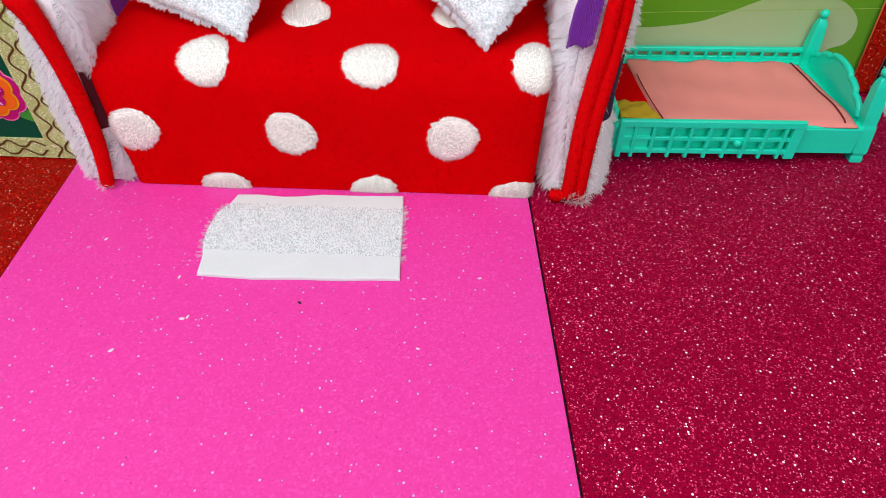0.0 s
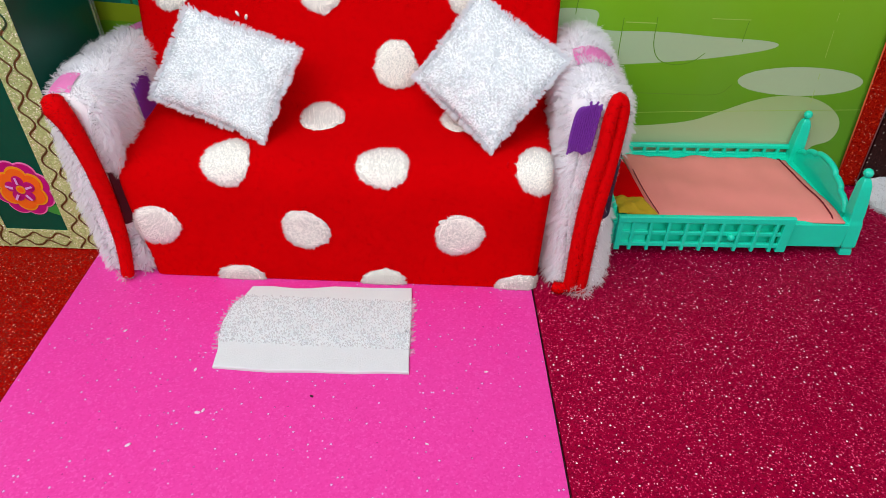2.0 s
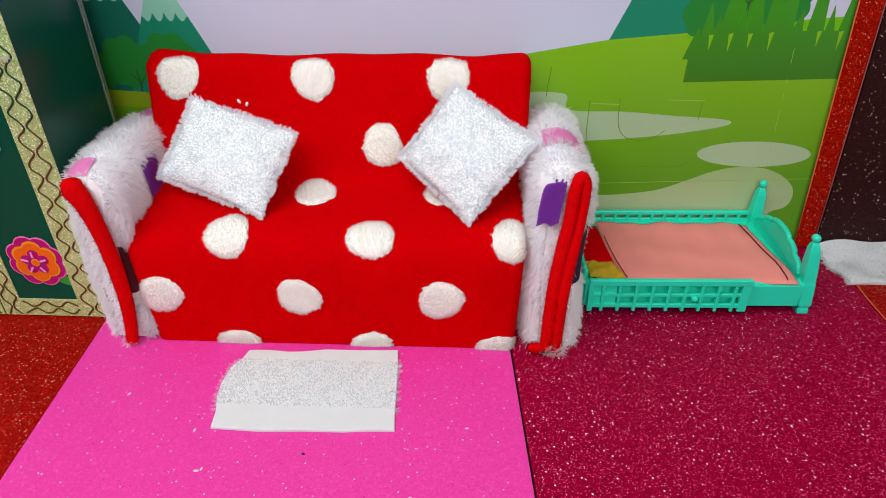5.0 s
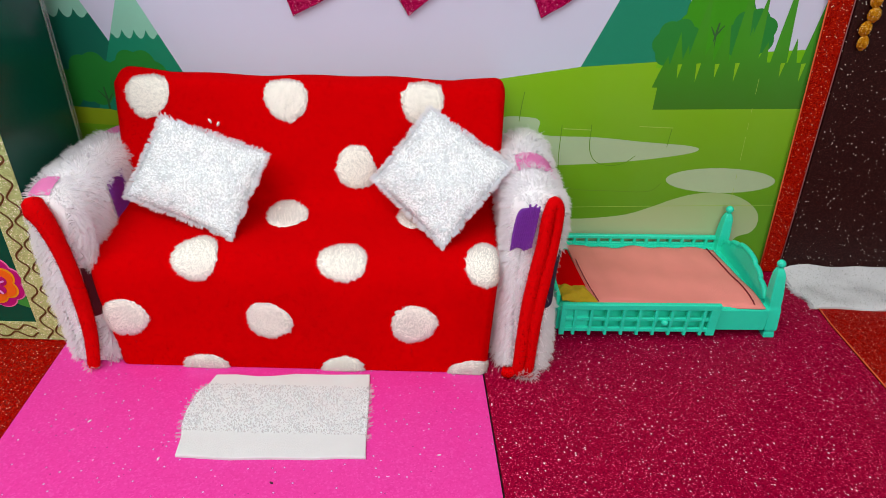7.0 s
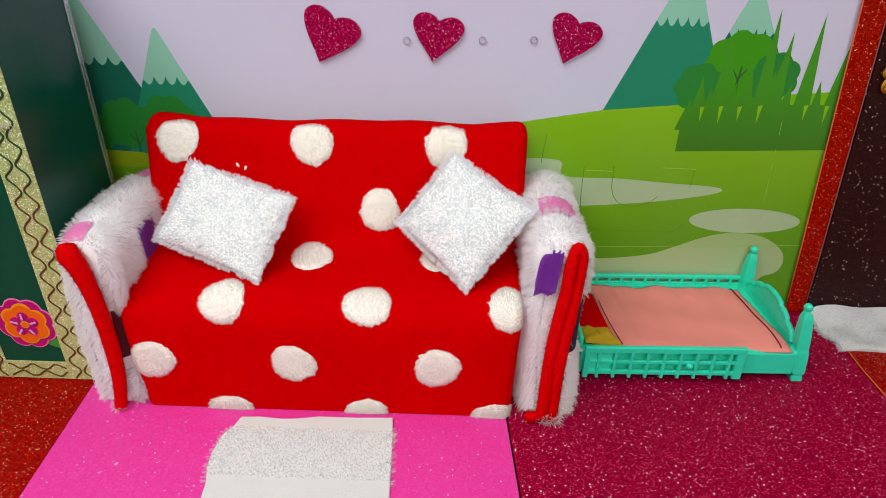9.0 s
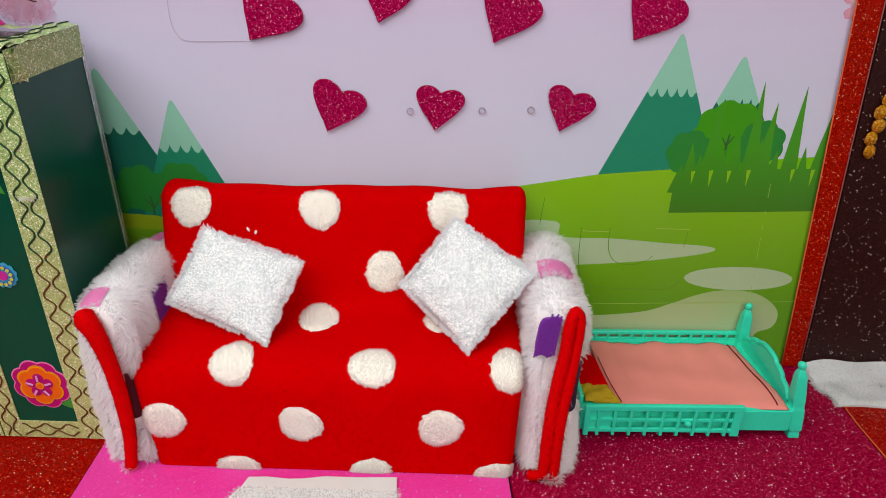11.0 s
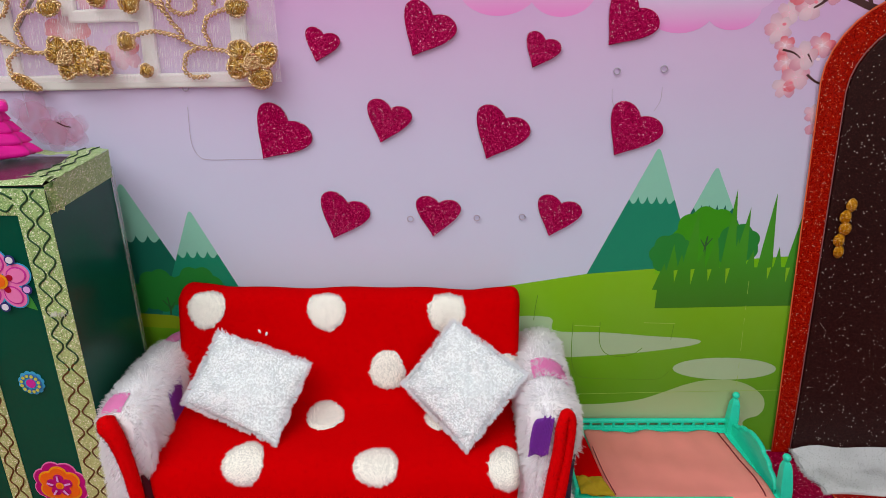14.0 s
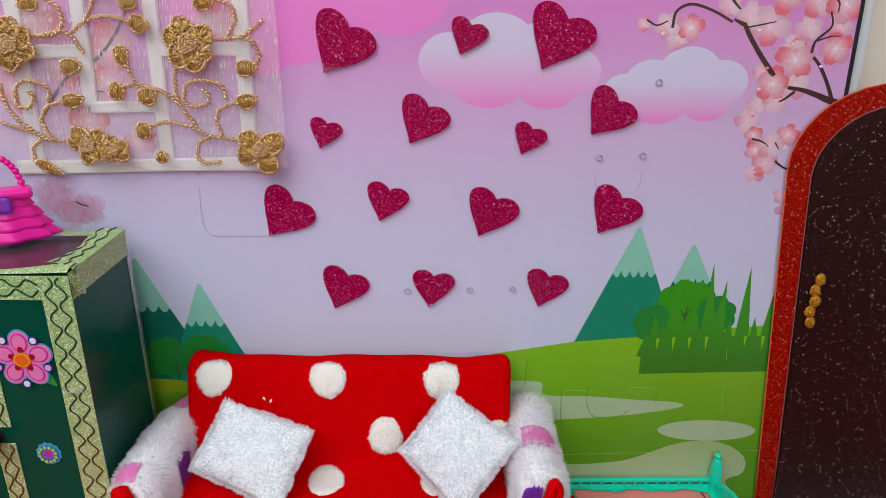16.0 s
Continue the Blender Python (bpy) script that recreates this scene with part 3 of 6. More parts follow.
    # the grass tuft: a solid foot and spikes of uneven height
    printed("grass_tuft", [(0.1905, 0.1455), (0.25, 0.1475), (0.31, 0.1495), (0.31, 0.185), (0.25, 0.184), (0.1935, 0.181), (0.193, 0.163), (0.1908, 0.166)], "grass", 10.6)
    spikes = ((0.1945, 0.187, 0.008), (0.2005, 0.205, 0.009), (0.208, 0.196, 0.008), (0.2175, 0.236, 0.009), (0.226, 0.2, 0.009), (0.235, 0.214, 0.01), (0.2455, 0.2525, 0.009), (0.2525, 0.21, 0.008), (0.2585, 0.237, 0.008), (0.2665, 0.2, 0.009), (0.2775, 0.2495, 0.0085), (0.287, 0.203, 0.008), (0.3005, 0.229, 0.01), (0.307, 0.25, 0.009))
    for k, (x, z, w) in enumerate(spikes):
        lean = 0.003 * math.sin(5.0 * k)
        printed("grass_blade", [(x - w - lean, 0.163), (x - w * 0.55 - lean * 0.6, 0.163 + (z - 0.163) * 0.5), (x, z), (x + w * 0.45 - lean * 0.4, 0.163 + (z - 0.163) * 0.5), (x + w * 0.9 - lean, 0.163)], "grass", 10.8 + 0.12 * k)
    for k, (x, z) in enumerate(((0.2045, 0.181), (0.2185, 0.182), (0.2325, 0.182), (0.2475, 0.183), (0.2815, 0.184), (0.297, 0.184))):
        printed("grass_gap", [(x - 0.0018, z), (x - 0.0002, z - 0.011 - 0.003 * (k % 2)), (x + 0.0016, z + 0.0005)], "hill", 13.0 + 0.1 * k)
    # pale ponds
    def curved(pts):
        return [(x, z) for x, _, z in glide([(x, 0, z) for x, z in pts + pts[:1]], 6 * len(pts))[:-1]]
    printed("pond", curved([(0.06, 0.092), (0.062, 0.13), (0.075, 0.1365), (0.096, 0.1365), (0.1035, 0.1335), (0.107, 0.1225), (0.15, 0.1215), (0.19, 0.1185), (0.224, 0.1165), (0.2345, 0.1135), (0.224, 0.109), (0.19, 0.103), (0.16, 0.0995), (0.13, 0.097), (0.1, 0.095)]), "pond", 10.1)
    printed("pond", oval(0.2585, 0.0865, 0.0455, 0.0112), "pond", 10.2)
    printed("pond", curved([(0.06, 0.03), (0.12, 0.045), (0.155, 0.048), (0.185, 0.0525), (0.207, 0.061), (0.226, 0.0695), (0.245, 0.0745), (0.268, 0.0745), (0.285, 0.0685), (0.297, 0.058), (0.3, 0.047), (0.296, 0.038), (0.283, 0.03), (0.28, 0.0), (0.06, 0.0)]), "pond_low", 10)


print_scenery()


PETAL = {"coral": petal_ink("coral_petal_ink", lin(238, 92, 114), thin=0.1), "rose": petal_ink("rose_petal_ink", lin(240, 160, 186)), "pale": petal_ink("pale_petal_ink", lin(242, 196, 216)), "wash": petal_ink("white_petal_ink", lin(246, 216, 230)), "blush": petal_ink("blush_petal_ink", lin(226, 160, 190), (222, 178, 206), 0.52)}


def blossom(x, z, r, colour, turn=0.0, layer=6.0):
    """Five notched petals of uneven tint with a pale heart and stamens."""
    tints = {"coral": ("coral", "coral", "rose", "coral", "rose"), "rose": ("rose", "pale", "rose", "coral", "pale"), "pale": ("pale", "wash", "pale", "rose", "wash"), "blush": ("blush", "blush", "blush", "blush", "blush")}[colour]
    for k in range(5):
        a = turn + 2 * math.pi * k / 5 + 0.15 * math.sin(7 * k + 40 * x)
        d = 0.55 + 0.06 * math.sin(3 * k + 90 * z)
        cx, cz = x + d * r * math.cos(a), z + d * r * math.sin(a)
        pts = []
        for b in np.linspace(0, 2 * math.pi, 18, endpoint=False):
            rad = 0.52 * r * (1 - 0.2 * max(0, math.cos(b)) ** 14) * (1 + 0.06 * math.sin(2 * b + k))
            px, pz = rad * math.cos(b), 0.82 * rad * math.sin(b)
            pts.append((cx + px * math.cos(a) - pz * math.sin(a), cz + px * math.sin(a) + pz * math.cos(a)))
        root = np.array([x + 0.1 * r * math.cos(a), z + 0.1 * r * math.sin(a)])
        rings = np.concatenate([root + (np.array(pts) - root) * s for s in (1.0, 0.75, 0.5, 0.25)] + [root[None]])
        m = len(pts)
        faces = [(j * m + i, (j + 1) * m + i, (j + 1) * m + (i + 1) % m, j * m + (i + 1) % m) for j in range(3) for i in range(m)] + [(3 * m + i, 4 * m, 3 * m + (i + 1) % m) for i in range(m)]
        mesh = raw([(px, WALL - 0.00003 * (layer + 0.1 * k), pz) for px, pz in rings], [f[::-1] for f in faces])
        fade = mesh.attributes.new("fade", "FLOAT", "POINT")
        fade.data.foreach_set("value", np.clip(np.hypot(rings[:, 0] - x, rings[:, 1] - z) / (1.05 * r), 0, 1))
        put("petal", mesh, PETAL[tints[k]], backdrop, "", False)
    if colour == "blush":
        return
    printed("blossom_heart", oval(x, z, 0.11 * r, 0.11 * r, 10), "wash", layer + 0.7)
    for k in range(6):
        a = turn + 0.6 + 2 * math.pi * k / 6
        printed("stamen", ribbon([(x, z), (x + 0.3 * r * math.cos(a), z + 0.3 * r * math.sin(a)), (x + 0.55 * r * math.cos(a), z + 0.55 * r * math.sin(a))], 0.0003, 0.6, 5), "wash" if colour == "coral" else "rose", layer + 0.8)


def print_blossom():
    br = lambda pts, w, t=0.6, layer=5: printed("branch", ribbon(pts, 0.85 * w, t), "bark", layer + 4.2)  # noqa: E731
    br([(0.335, 0.384), (0.318, 0.389), (0.308, 0.393), (0.296, 0.397), (0.284, 0.399)], 0.0068, 0.45)
    br([(0.290, 0.396), (0.284, 0.391), (0.279, 0.388)], 0.003, 0.5, 5.1)
    br([(0.272, 0.408), (0.26, 0.423), (0.25, 0.437), (0.244, 0.447)], 0.0046, 0.8, 5.2)
    br([(0.244, 0.446), (0.236, 0.45)], 0.004, 0.4, 5.3)
    br([(0.247, 0.444), (0.258, 0.446), (0.268, 0.448)], 0.0016, 0.6, 5.4)
    br([(0.322, 0.384), (0.315, 0.4), (0.307, 0.414), (0.3, 0.422)], 0.0036, 0.7, 5.5)
    br([(0.298, 0.425), (0.3, 0.434), (0.31, 0.444), (0.308, 0.455)], 0.0026, 0.6, 5.6)
    br([(0.301, 0.434), (0.311, 0.437), (0.318, 0.437)], 0.0016, 0.5, 5.7)
    br([(0.19, 0.444), (0.192, 0.456), (0.203, 0.461), (0.22, 0.456), (0.235, 0.448)], 0.0026, 0.8, 5.8)
    br([(0.225, 0.474), (0.235, 0.462), (0.24, 0.457)], 0.0028, 0.6, 5.9)
    br([(0.17, 0.45), (0.178, 0.446), (0.186, 0.449)], 0.0018, 0.6, 6.0)
    br([(0.3, 0.47), (0.312, 0.462), (0.313, 0.454)], 0.002, 0.6, 6.05)
    br([(0.262, 0.359), (0.27, 0.357), (0.276, 0.353)], 0.002, 0.6, 5.2)
    br([(0.283, 0.341), (0.29, 0.336), (0.298, 0.333)], 0.0022, 0.7, 5.3)
    br([(0.281, 0.356), (0.285, 0.35)], 0.0016, 0.5, 5.4)
    br([(-0.303, 0.306), (-0.297, 0.303), (-0.292, 0.302)], 0.0016, 0.6, 5.2)
    br([(-0.32, 0.375), (-0.29, 0.41), (-0.262, 0.425), (-0.24, 0.45), (-0.23, 0.47)], 0.0035, 0.7, 5.2)
    br([(-0.28, 0.418), (-0.27, 0.4), (-0.262, 0.398)], 0.002, 0.6, 5.3)
    spots = ((0.2865, 0.420, 0.0185, "coral", 1.57), (0.264, 0.445, 0.02, "rose", 0.9), (0.316, 0.428, 0.015, "coral", 0.5), (0.272, 0.402, 0.0155, "coral", 0.2), (0.289, 0.402, 0.015, "pale", 1.3), (0.248, 0.452, 0.014, "pale", 0.4), (0.204, 0.444, 0.0125, "coral", 0.1), (0.186, 0.446, 0.0125, "pale", 0.8), (0.168, 0.447, 0.0075, "rose", 1.1), (0.2745, 0.468, 0.018, "coral", 0.6), (0.298, 0.463, 0.017, "rose", 0.3), (0.318, 0.46, 0.017, "coral", 1.9), (0.316, 0.445, 0.013, "rose", 0.9), (0.293, 0.443, 0.013, "pale", 0.5), (0.263, 0.362, 0.0085, "coral", 0.7), (0.277, 0.354, 0.014, "pale", 0.3), (0.266, 0.35, 0.0105, "coral", 1.2), (0.275, 0.339, 0.014, "rose", 0.4), (0.29, 0.362, 0.011, "coral", 0.1), (0.232, 0.46, 0.012, "pale", 0.7), (0.262, 0.385, 0.011, "pale", 0.2), (0.299, 0.302, 0.012, "rose", 0.9), (0.293, 0.312, 0.009, "pale", 0.1))
    for k, (x, z, r, c, a) in enumerate(spots):
        blossom(x, z, r * (0.86 if c == "coral" else 0.8), c, a, 6.2 + 0.9 * (k % 4))
    for k, (x, z) in enumerate(((0.252, 0.439), (0.283, 0.432), (0.303, 0.412), (0.262, 0.411), (0.258, 0.395), (0.276, 0.389), (0.179, 0.437), (0.194, 0.436), (0.216, 0.47), (0.31, 0.47), (0.286, 0.474), (0.256, 0.374), (0.285, 0.349), (0.268, 0.332))):
        blossom(x, z, 0.0075 + 0.0015 * (k % 3), "pale" if k % 3 else "rose", 1.1 * k, 5.9 + 0.07 * k) if k % 2 else None
        printed("bud", oval(x + 0.004, z + 0.003, 0.0016, 0.0011, 10), "coral" if k % 2 else "wash", 10.6)
    for k, (x, z, r, c) in enumerate(((-0.32, 0.31, 0.021, "blush"), (-0.292, 0.3, 0.016, "blush"), (-0.306, 0.297, 0.016, "blush"), (-0.29, 0.42, 0.02, "rose"), (-0.252, 0.432, 0.02, "coral"), (-0.258, 0.405, 0.016, "coral"), (-0.31, 0.455, 0.022, "rose"), (-0.278, 0.375, 0.018, "coral"), (-0.238, 0.36, 0.014, "rose"), (-0.335, 0.40, 0.018, "coral"), (-0.165, 0.452, 0.015, "rose"))):
        blossom(x, z, r, c, 0.4 * k, 6.2 + 0.9 * (k % 4))


print_blossom()


def card_marks():
    """Creases, die-cut flaps and punched holes of the packaging card."""
    def line(name, pts, width, colour, layer=13.0):
        printed(name, ribbon(pts, width, 1.0, max(4, 8 * (len(pts) - 1))), colour, layer)
    line("crease", [(0.095, 0.0565), (0.2, 0.061), (0.328, 0.066)], 0.0004, "crease", 13)
    for z0, z1 in ((0.07, 0.08), (0.088, 0.093), (0.105, 0.125), (0.131, 0.137), (0.145, 0.149), (0.16, 0.172)):
        line("crease", [(0.2722 - 0.05 * (z0 - 0.062), z0), (0.2722 - 0.05 * (z1 - 0.062), z1)], 0.00035, "crease", 13.1)
    for pts, w, c in (([(0.1215, 0.131), (0.122, 0.1), (0.126, 0.082), (0.136, 0.0755), (0.17, 0.0745), (0.2, 0.075), (0.21, 0.083)], 0.0006, "cut"),
                      ([(0.145, 0.132), (0.146, 0.112), (0.152, 0.101), (0.164, 0.0975), (0.176, 0.1), (0.184, 0.1065)], 0.0006, "cut"),
                      ([(0.123, 0.128), (0.145, 0.1275)], 0.0007, "crease"), ([(0.183, 0.1315), (0.21, 0.131)], 0.0006, "crease"),
                      ([(0.0895, 0.157), (0.088, 0.145), (0.087, 0.133)], 0.0006, "cut"), ([(0.209, 0.13), (0.208, 0.115)], 0.0005, "cut"),
                      ([(-0.194, 0.318), (-0.195, 0.29), (-0.19, 0.278), (-0.182, 0.2755), (-0.16, 0.2757), (-0.136, 0.276)], 0.0005, "cut_sky"),
                      ([(0.1385, 0.331), (0.1395, 0.322), (0.143, 0.314)], 0.0004, "cut_sky"), ([(0.1765, 0.332), (0.176, 0.322), (0.172, 0.314)], 0.0004, "cut_sky"), ([(-0.326, 0.335), (-0.325, 0.31)], 0.0006, "cut_sky")):
        line("cut_line", pts, w, c, 13.2)
    ring = plain("hole_rim", lin(186, 176, 196), 0.6)
    for x, z in ((-0.019, 0.226), (0.0362, 0.2272), (0.0735, 0.2282), (0.141, 0.3442), (0.176, 0.3458), (0.1835, 0.4035), (-0.193, 0.3328)):
        a = np.linspace(0, 2 * np.pi, 18)
        part_v, part_f = tube_mesh(np.stack([x + 0.0024 * np.cos(a), np.full(18, WALL - 0.0015), z + 0.0024 * np.sin(a)], 1), 0.00045, 5)
        put("punched_hole", raw(part_v, part_f), ring, backdrop, "small punched hole with a grey rim")


card_marks()


# ---- glitter hearts on the card ----
def heart(tip, notch):
    """A cut foam heart standing on its tip, leaning the way that its notch lies."""
    ax, az = notch[0] - tip[0], notch[1] - tip[1]
    s = math.hypot(ax, az) / 22.0
    ux, uz = ax / (22 * s), az / (22 * s)
    half = glide([(0, 0, 0), (0.17, 0.2, 0), (0.40, 0.45, 0), (0.575, 0.70, 0), (0.635, 0.92, 0), (0.53, 1.08, 0), (0.33, 1.14, 0), (0.13, 1.09, 0), (0, 1.0, 0)], 30)[:, :2]
    loop = [tuple(p) for p in half] + [(-a, c) for a, c in half[-2:0:-1]]
    size = 22 * s
    out = [(tip[0] + size * (c * ux + a * uz), tip[1] + size * (c * uz - a * ux)) for a, c in loop]
    area = sum(out[i - 1][0] * out[i][1] - out[i][0] * out[i - 1][1] for i in range(len(out)))
    bm = slab(out if area > 0 else out[::-1], 0.0022, WALL - 0.0032, "y", 0.0004)
    ob = part("heart", bm, [heart_foam])
    return tagged(ob, "dark pink glitter foam heart glued on the card wall", "heart", "hearts on the wall")


for tx, tz, nx, nz in ((-0.081, 0.412, -0.059, 0.446), (0.027, 0.425, 0.036, 0.447), (0.091, 0.414, 0.110, 0.451), (-0.088, 0.352, -0.081, 0.372), (-0.014, 0.356, 0.002, 0.385), (0.077, 0.347, 0.086, 0.367), (0.133, 0.363, 0.153, 0.389), (-0.137, 0.277, -0.114, 0.307), (-0.041, 0.290, -0.032, 0.317), (0.043, 0.277, 0.058, 0.309), (0.144, 0.280, 0.162, 0.310), (-0.084, 0.209, -0.071, 0.240), (0.000, 0.211, 0.005, 0.240), (0.096, 0.212, 0.105, 0.240)):
    heart((tx, tz), (nx, nz))


# ---- the toy door ----
def arch(x0, x1, z_top, lean, radius, n=10):
    """An upright door outline with round shoulders; the jambs lean inwards a little."""
    pts = [(x0, 0.001), (x0 - lean * 0.15, 0.06)]
    for a in np.linspace(math.pi, math.pi / 2, n):
        pts.append((x0 - lean + radius * 1.15 + radius * 1.15 * math.cos(a), z_top - radius + radius * math.sin(a)))
    for a in np.linspace(math.pi / 2, 0, n):
        pts.append((x1 - radius * 1.15 + radius * 1.15 * math.cos(a), z_top - radius + radius * math.sin(a)))
    pts.append((x1, 0.001))
    return pts


def toy_door():
    door = tagged(base("door_1", (0.40, 0.478, 0.0)), "dark brown glitter toy door with a red glitter surround", "door", kind="structure")
    part("surround", slab(arch(0.3135, 0.505, 0.402, 0.0205, 0.066), 0.0025, 0.4765, "y", 0.0003), door_red, door, "orange red glitter foam surround")
    part("panel", slab(arch(0.3295, 0.489, 0.386, 0.017, 0.058), 0.0025, 0.4742, "y", 0.0003), brown_foam, door, "dark brown glitter foam panel")
    a = arch(0.3130, 0.5055, 0.4025, 0.0205, 0.066)
    v, f = tube_mesh(np.array([(x, 0.4775, z) for x, z in a]), 0.0006, 5)
    put("cut_edge", raw(v, f), orange_edge, door, "pale orange cut foam edge")
    a = arch(0.3285, 0.49, 0.387, 0.017, 0.058)
    v, f = tube_mesh(np.array([(x, 0.4758, z) for x, z in a]), 0.0005, 5)
    put("cut_edge", raw(v, f), plain("dusky_edge", lin(150, 90, 92), 0.7), door, "dusky pink cut foam edge")
    handle = base("handle", (0.329, 0.47, 0.222))
    handle.parent, handle.matrix_parent_inverse = door, Matrix.Translation(door.location).inverted()
    handle["label"] = "gold glitter handle of stacked beads"
    for k in range(5):
        z = 0.2025 + 0.0098 * k
        w = 0.0052 - 0.0004 * abs(k - 2)
        v, f = lathe([(0.3, -0.0054), (0.85, -0.003), (1.0, 0.0), (0.85, 0.003), (0.3, 0.0054)], (0, 0, 0), 6)
        v = v * np.array([w, 0.0035, 1]) + np.array([0.3297 + 0.0006 * (k - 2) + 0.0011 * (-1) ** k, 0.4712, z])
        put("bead", raw(v, f), handle_gold, handle, smooth=False)
    return door


toy_door()


# ---- wall lattice and lace curtain ----
def lattice():
    win = tagged(base("window_1", (-0.23, 0.476, 0.40)), "white lattice window frame on the card wall", "window", kind="structure")
    lift = [0.0]

    def bar(x0, z0, x1, z1, w, d=0.0035):
        flat = abs(x1 - x0) > abs(z1 - z0)
        dx, dz = (0.0, w / 2) if flat else (w / 2, 0.0)
        n = 6
        rim = [(x0 + (x1 - x0) * k / n + dx, z0 + (z1 - z0) * k / n - dz + 0.0004 * math.sin(5 * k)) for k in range(n + 1)] + [(x0 + (x1 - x0) * k / n - dx, z0 + (z1 - z0) * k / n + dz + 0.0004 * math.sin(4 * k)) for k in range(n, -1, -1)]
        lift[0] += 0.0001
        part("bar", slab(rim, d, 0.4768 - lift[0], "y", 0.0017), white_clay, win)
    bar(-0.345, 0.3365, -0.128, 0.3395, 0.0115)
    bar(-0.3265, 0.337, -0.3215, 0.56, 0.012)
    bar(-0.1465, 0.338, -0.1405, 0.56, 0.0125)
    bar(-0.2165, 0.34, -0.2115, 0.56, 0.0115)
    bar(-0.2735, 0.386, -0.268, 0.56, 0.0115)
    bar(-0.274, 0.386, -0.216, 0.3865, 0.0095)
    bar(-0.322, 0.4295, -0.270, 0.4295, 0.0105)
    bar(-0.2125, 0.4305, -0.143, 0.4305, 0.0105)
    bar(-0.27, 0.475, -0.212, 0.475, 0.0105)
    bar(-0.322, 0.52, -0.143, 0.52, 0.0105)


lattice()


def lace_curtain():
    cur = tagged(base("lace_curtain", (-0.23, 0.47, 0.34)), "sheer net curtain with gold cord flowers over the lattice", "curtain")
    # net: fine upright threads with a thin sheer film between
    net = Nodes("sheer_net")
    net.bsdf.inputs["Base Color"].default_value = (0.9, 0.8, 0.86, 1)
    net.bsdf.inputs["Roughness"].default_value = 0.5
    clear = net.add("ShaderNodeBsdfTransparent")
    blend = net.add("ShaderNodeMixShader", Fac=0.24)
    net.tree.links.new(clear.outputs[0], blend.inputs[1])
    net.tree.links.new(net.bsdf.outputs[0], blend.inputs[2])
    net.tree.links.new(blend.outputs[0], net.out.inputs[0])
    g = np.array([[(x, 0.4698 + 0.0008 * math.sin(60 * x), z) for x in np.linspace(-0.46, -0.1135 + 0.0, 40)] for z in np.linspace(0.338, 0.56, 8)])
    v, f = sheet(g)
    put("net", raw(v, f), net.mat, cur, "sheer pale net")
    threads = []
    for k in range(3200):
        x = -0.36 + 0.2465 * rng.random()
        z0 = 0.339 + 0.0085 * rng.integers(0, 24) + 0.002 * rng.random()
        z1 = z0 + 0.003 + 0.005 * rng.random()
        y = 0.4692
        threads.append((np.array([(x, y, z0), (x + 0.0003, y, z0), (x + 0.0003 + 0.0005, y, z1), (x + 0.0005, y, z1)]), [(0, 1, 2, 3)]))
    v, f = join(threads)
    tagged(put("net_threads", raw(v, f), fibre("net_thread", lin(253, 246, 248), 0.3), cur, "fine pale upright threads", False), kind="stuff")
    # twisted cords
    cords = (((-0.303, 0.442), (-0.29, 0.441), (-0.282, 0.445), (-0.278, 0.455), (-0.283, 0.465), (-0.295, 0.47)), ((-0.301, 0.441), (-0.28, 0.444), (-0.272, 0.439), (-0.266, 0.428)), ((-0.274, 0.443), (-0.261, 0.451), (-0.247, 0.455), (-0.232, 0.453), (-0.224, 0.449)),
             ((-0.302, 0.392), (-0.299, 0.4), (-0.306, 0.406), (-0.32, 0.407), (-0.327, 0.398), (-0.326, 0.388), (-0.317, 0.387), (-0.313, 0.396), (-0.317, 0.4)), ((-0.338, 0.405), (-0.337, 0.392), (-0.33, 0.378), (-0.318, 0.368), (-0.306, 0.361), (-0.287, 0.36)),
             ((-0.313, 0.362), (-0.321, 0.354), (-0.321, 0.344), (-0.313, 0.338)), ((-0.291, 0.391), (-0.303, 0.387), (-0.309, 0.378), (-0.307, 0.367), (-0.301, 0.36)), ((-0.236, 0.426), (-0.229, 0.407), (-0.227, 0.402)), ((-0.243, 0.402), (-0.227, 0.404), (-0.211, 0.4), (-0.199, 0.393), (-0.191, 0.382), (-0.183, 0.371)),
             ((-0.193, 0.421), (-0.197, 0.404), (-0.196, 0.389)), ((-0.162, 0.438), (-0.151, 0.438), (-0.142, 0.439), (-0.133, 0.436), (-0.128, 0.427), (-0.131, 0.419)), ((-0.14, 0.44), (-0.13, 0.446), (-0.122, 0.452)), ((-0.153, 0.438), (-0.147, 0.446), (-0.144, 0.456), (-0.15, 0.464), (-0.165, 0.467)),
             ((-0.158, 0.393), (-0.159, 0.402), (-0.168, 0.406), (-0.181, 0.407), (-0.189, 0.402), (-0.191, 0.392), (-0.184, 0.387), (-0.174, 0.389), (-0.171, 0.395), (-0.176, 0.401)), ((-0.141, 0.391), (-0.154, 0.389), (-0.164, 0.384), (-0.167, 0.376), (-0.164, 0.364)),
             ((-0.224, 0.371), (-0.206, 0.375), (-0.188, 0.371), (-0.175, 0.364), (-0.161, 0.362), (-0.148, 0.36)), ((-0.174, 0.363), (-0.183, 0.358), (-0.186, 0.348), (-0.18, 0.342), (-0.168, 0.343)), ((-0.345, 0.376), (-0.332, 0.371), (-0.319, 0.367)), ((-0.262, 0.451), (-0.254, 0.462), (-0.252, 0.475)))
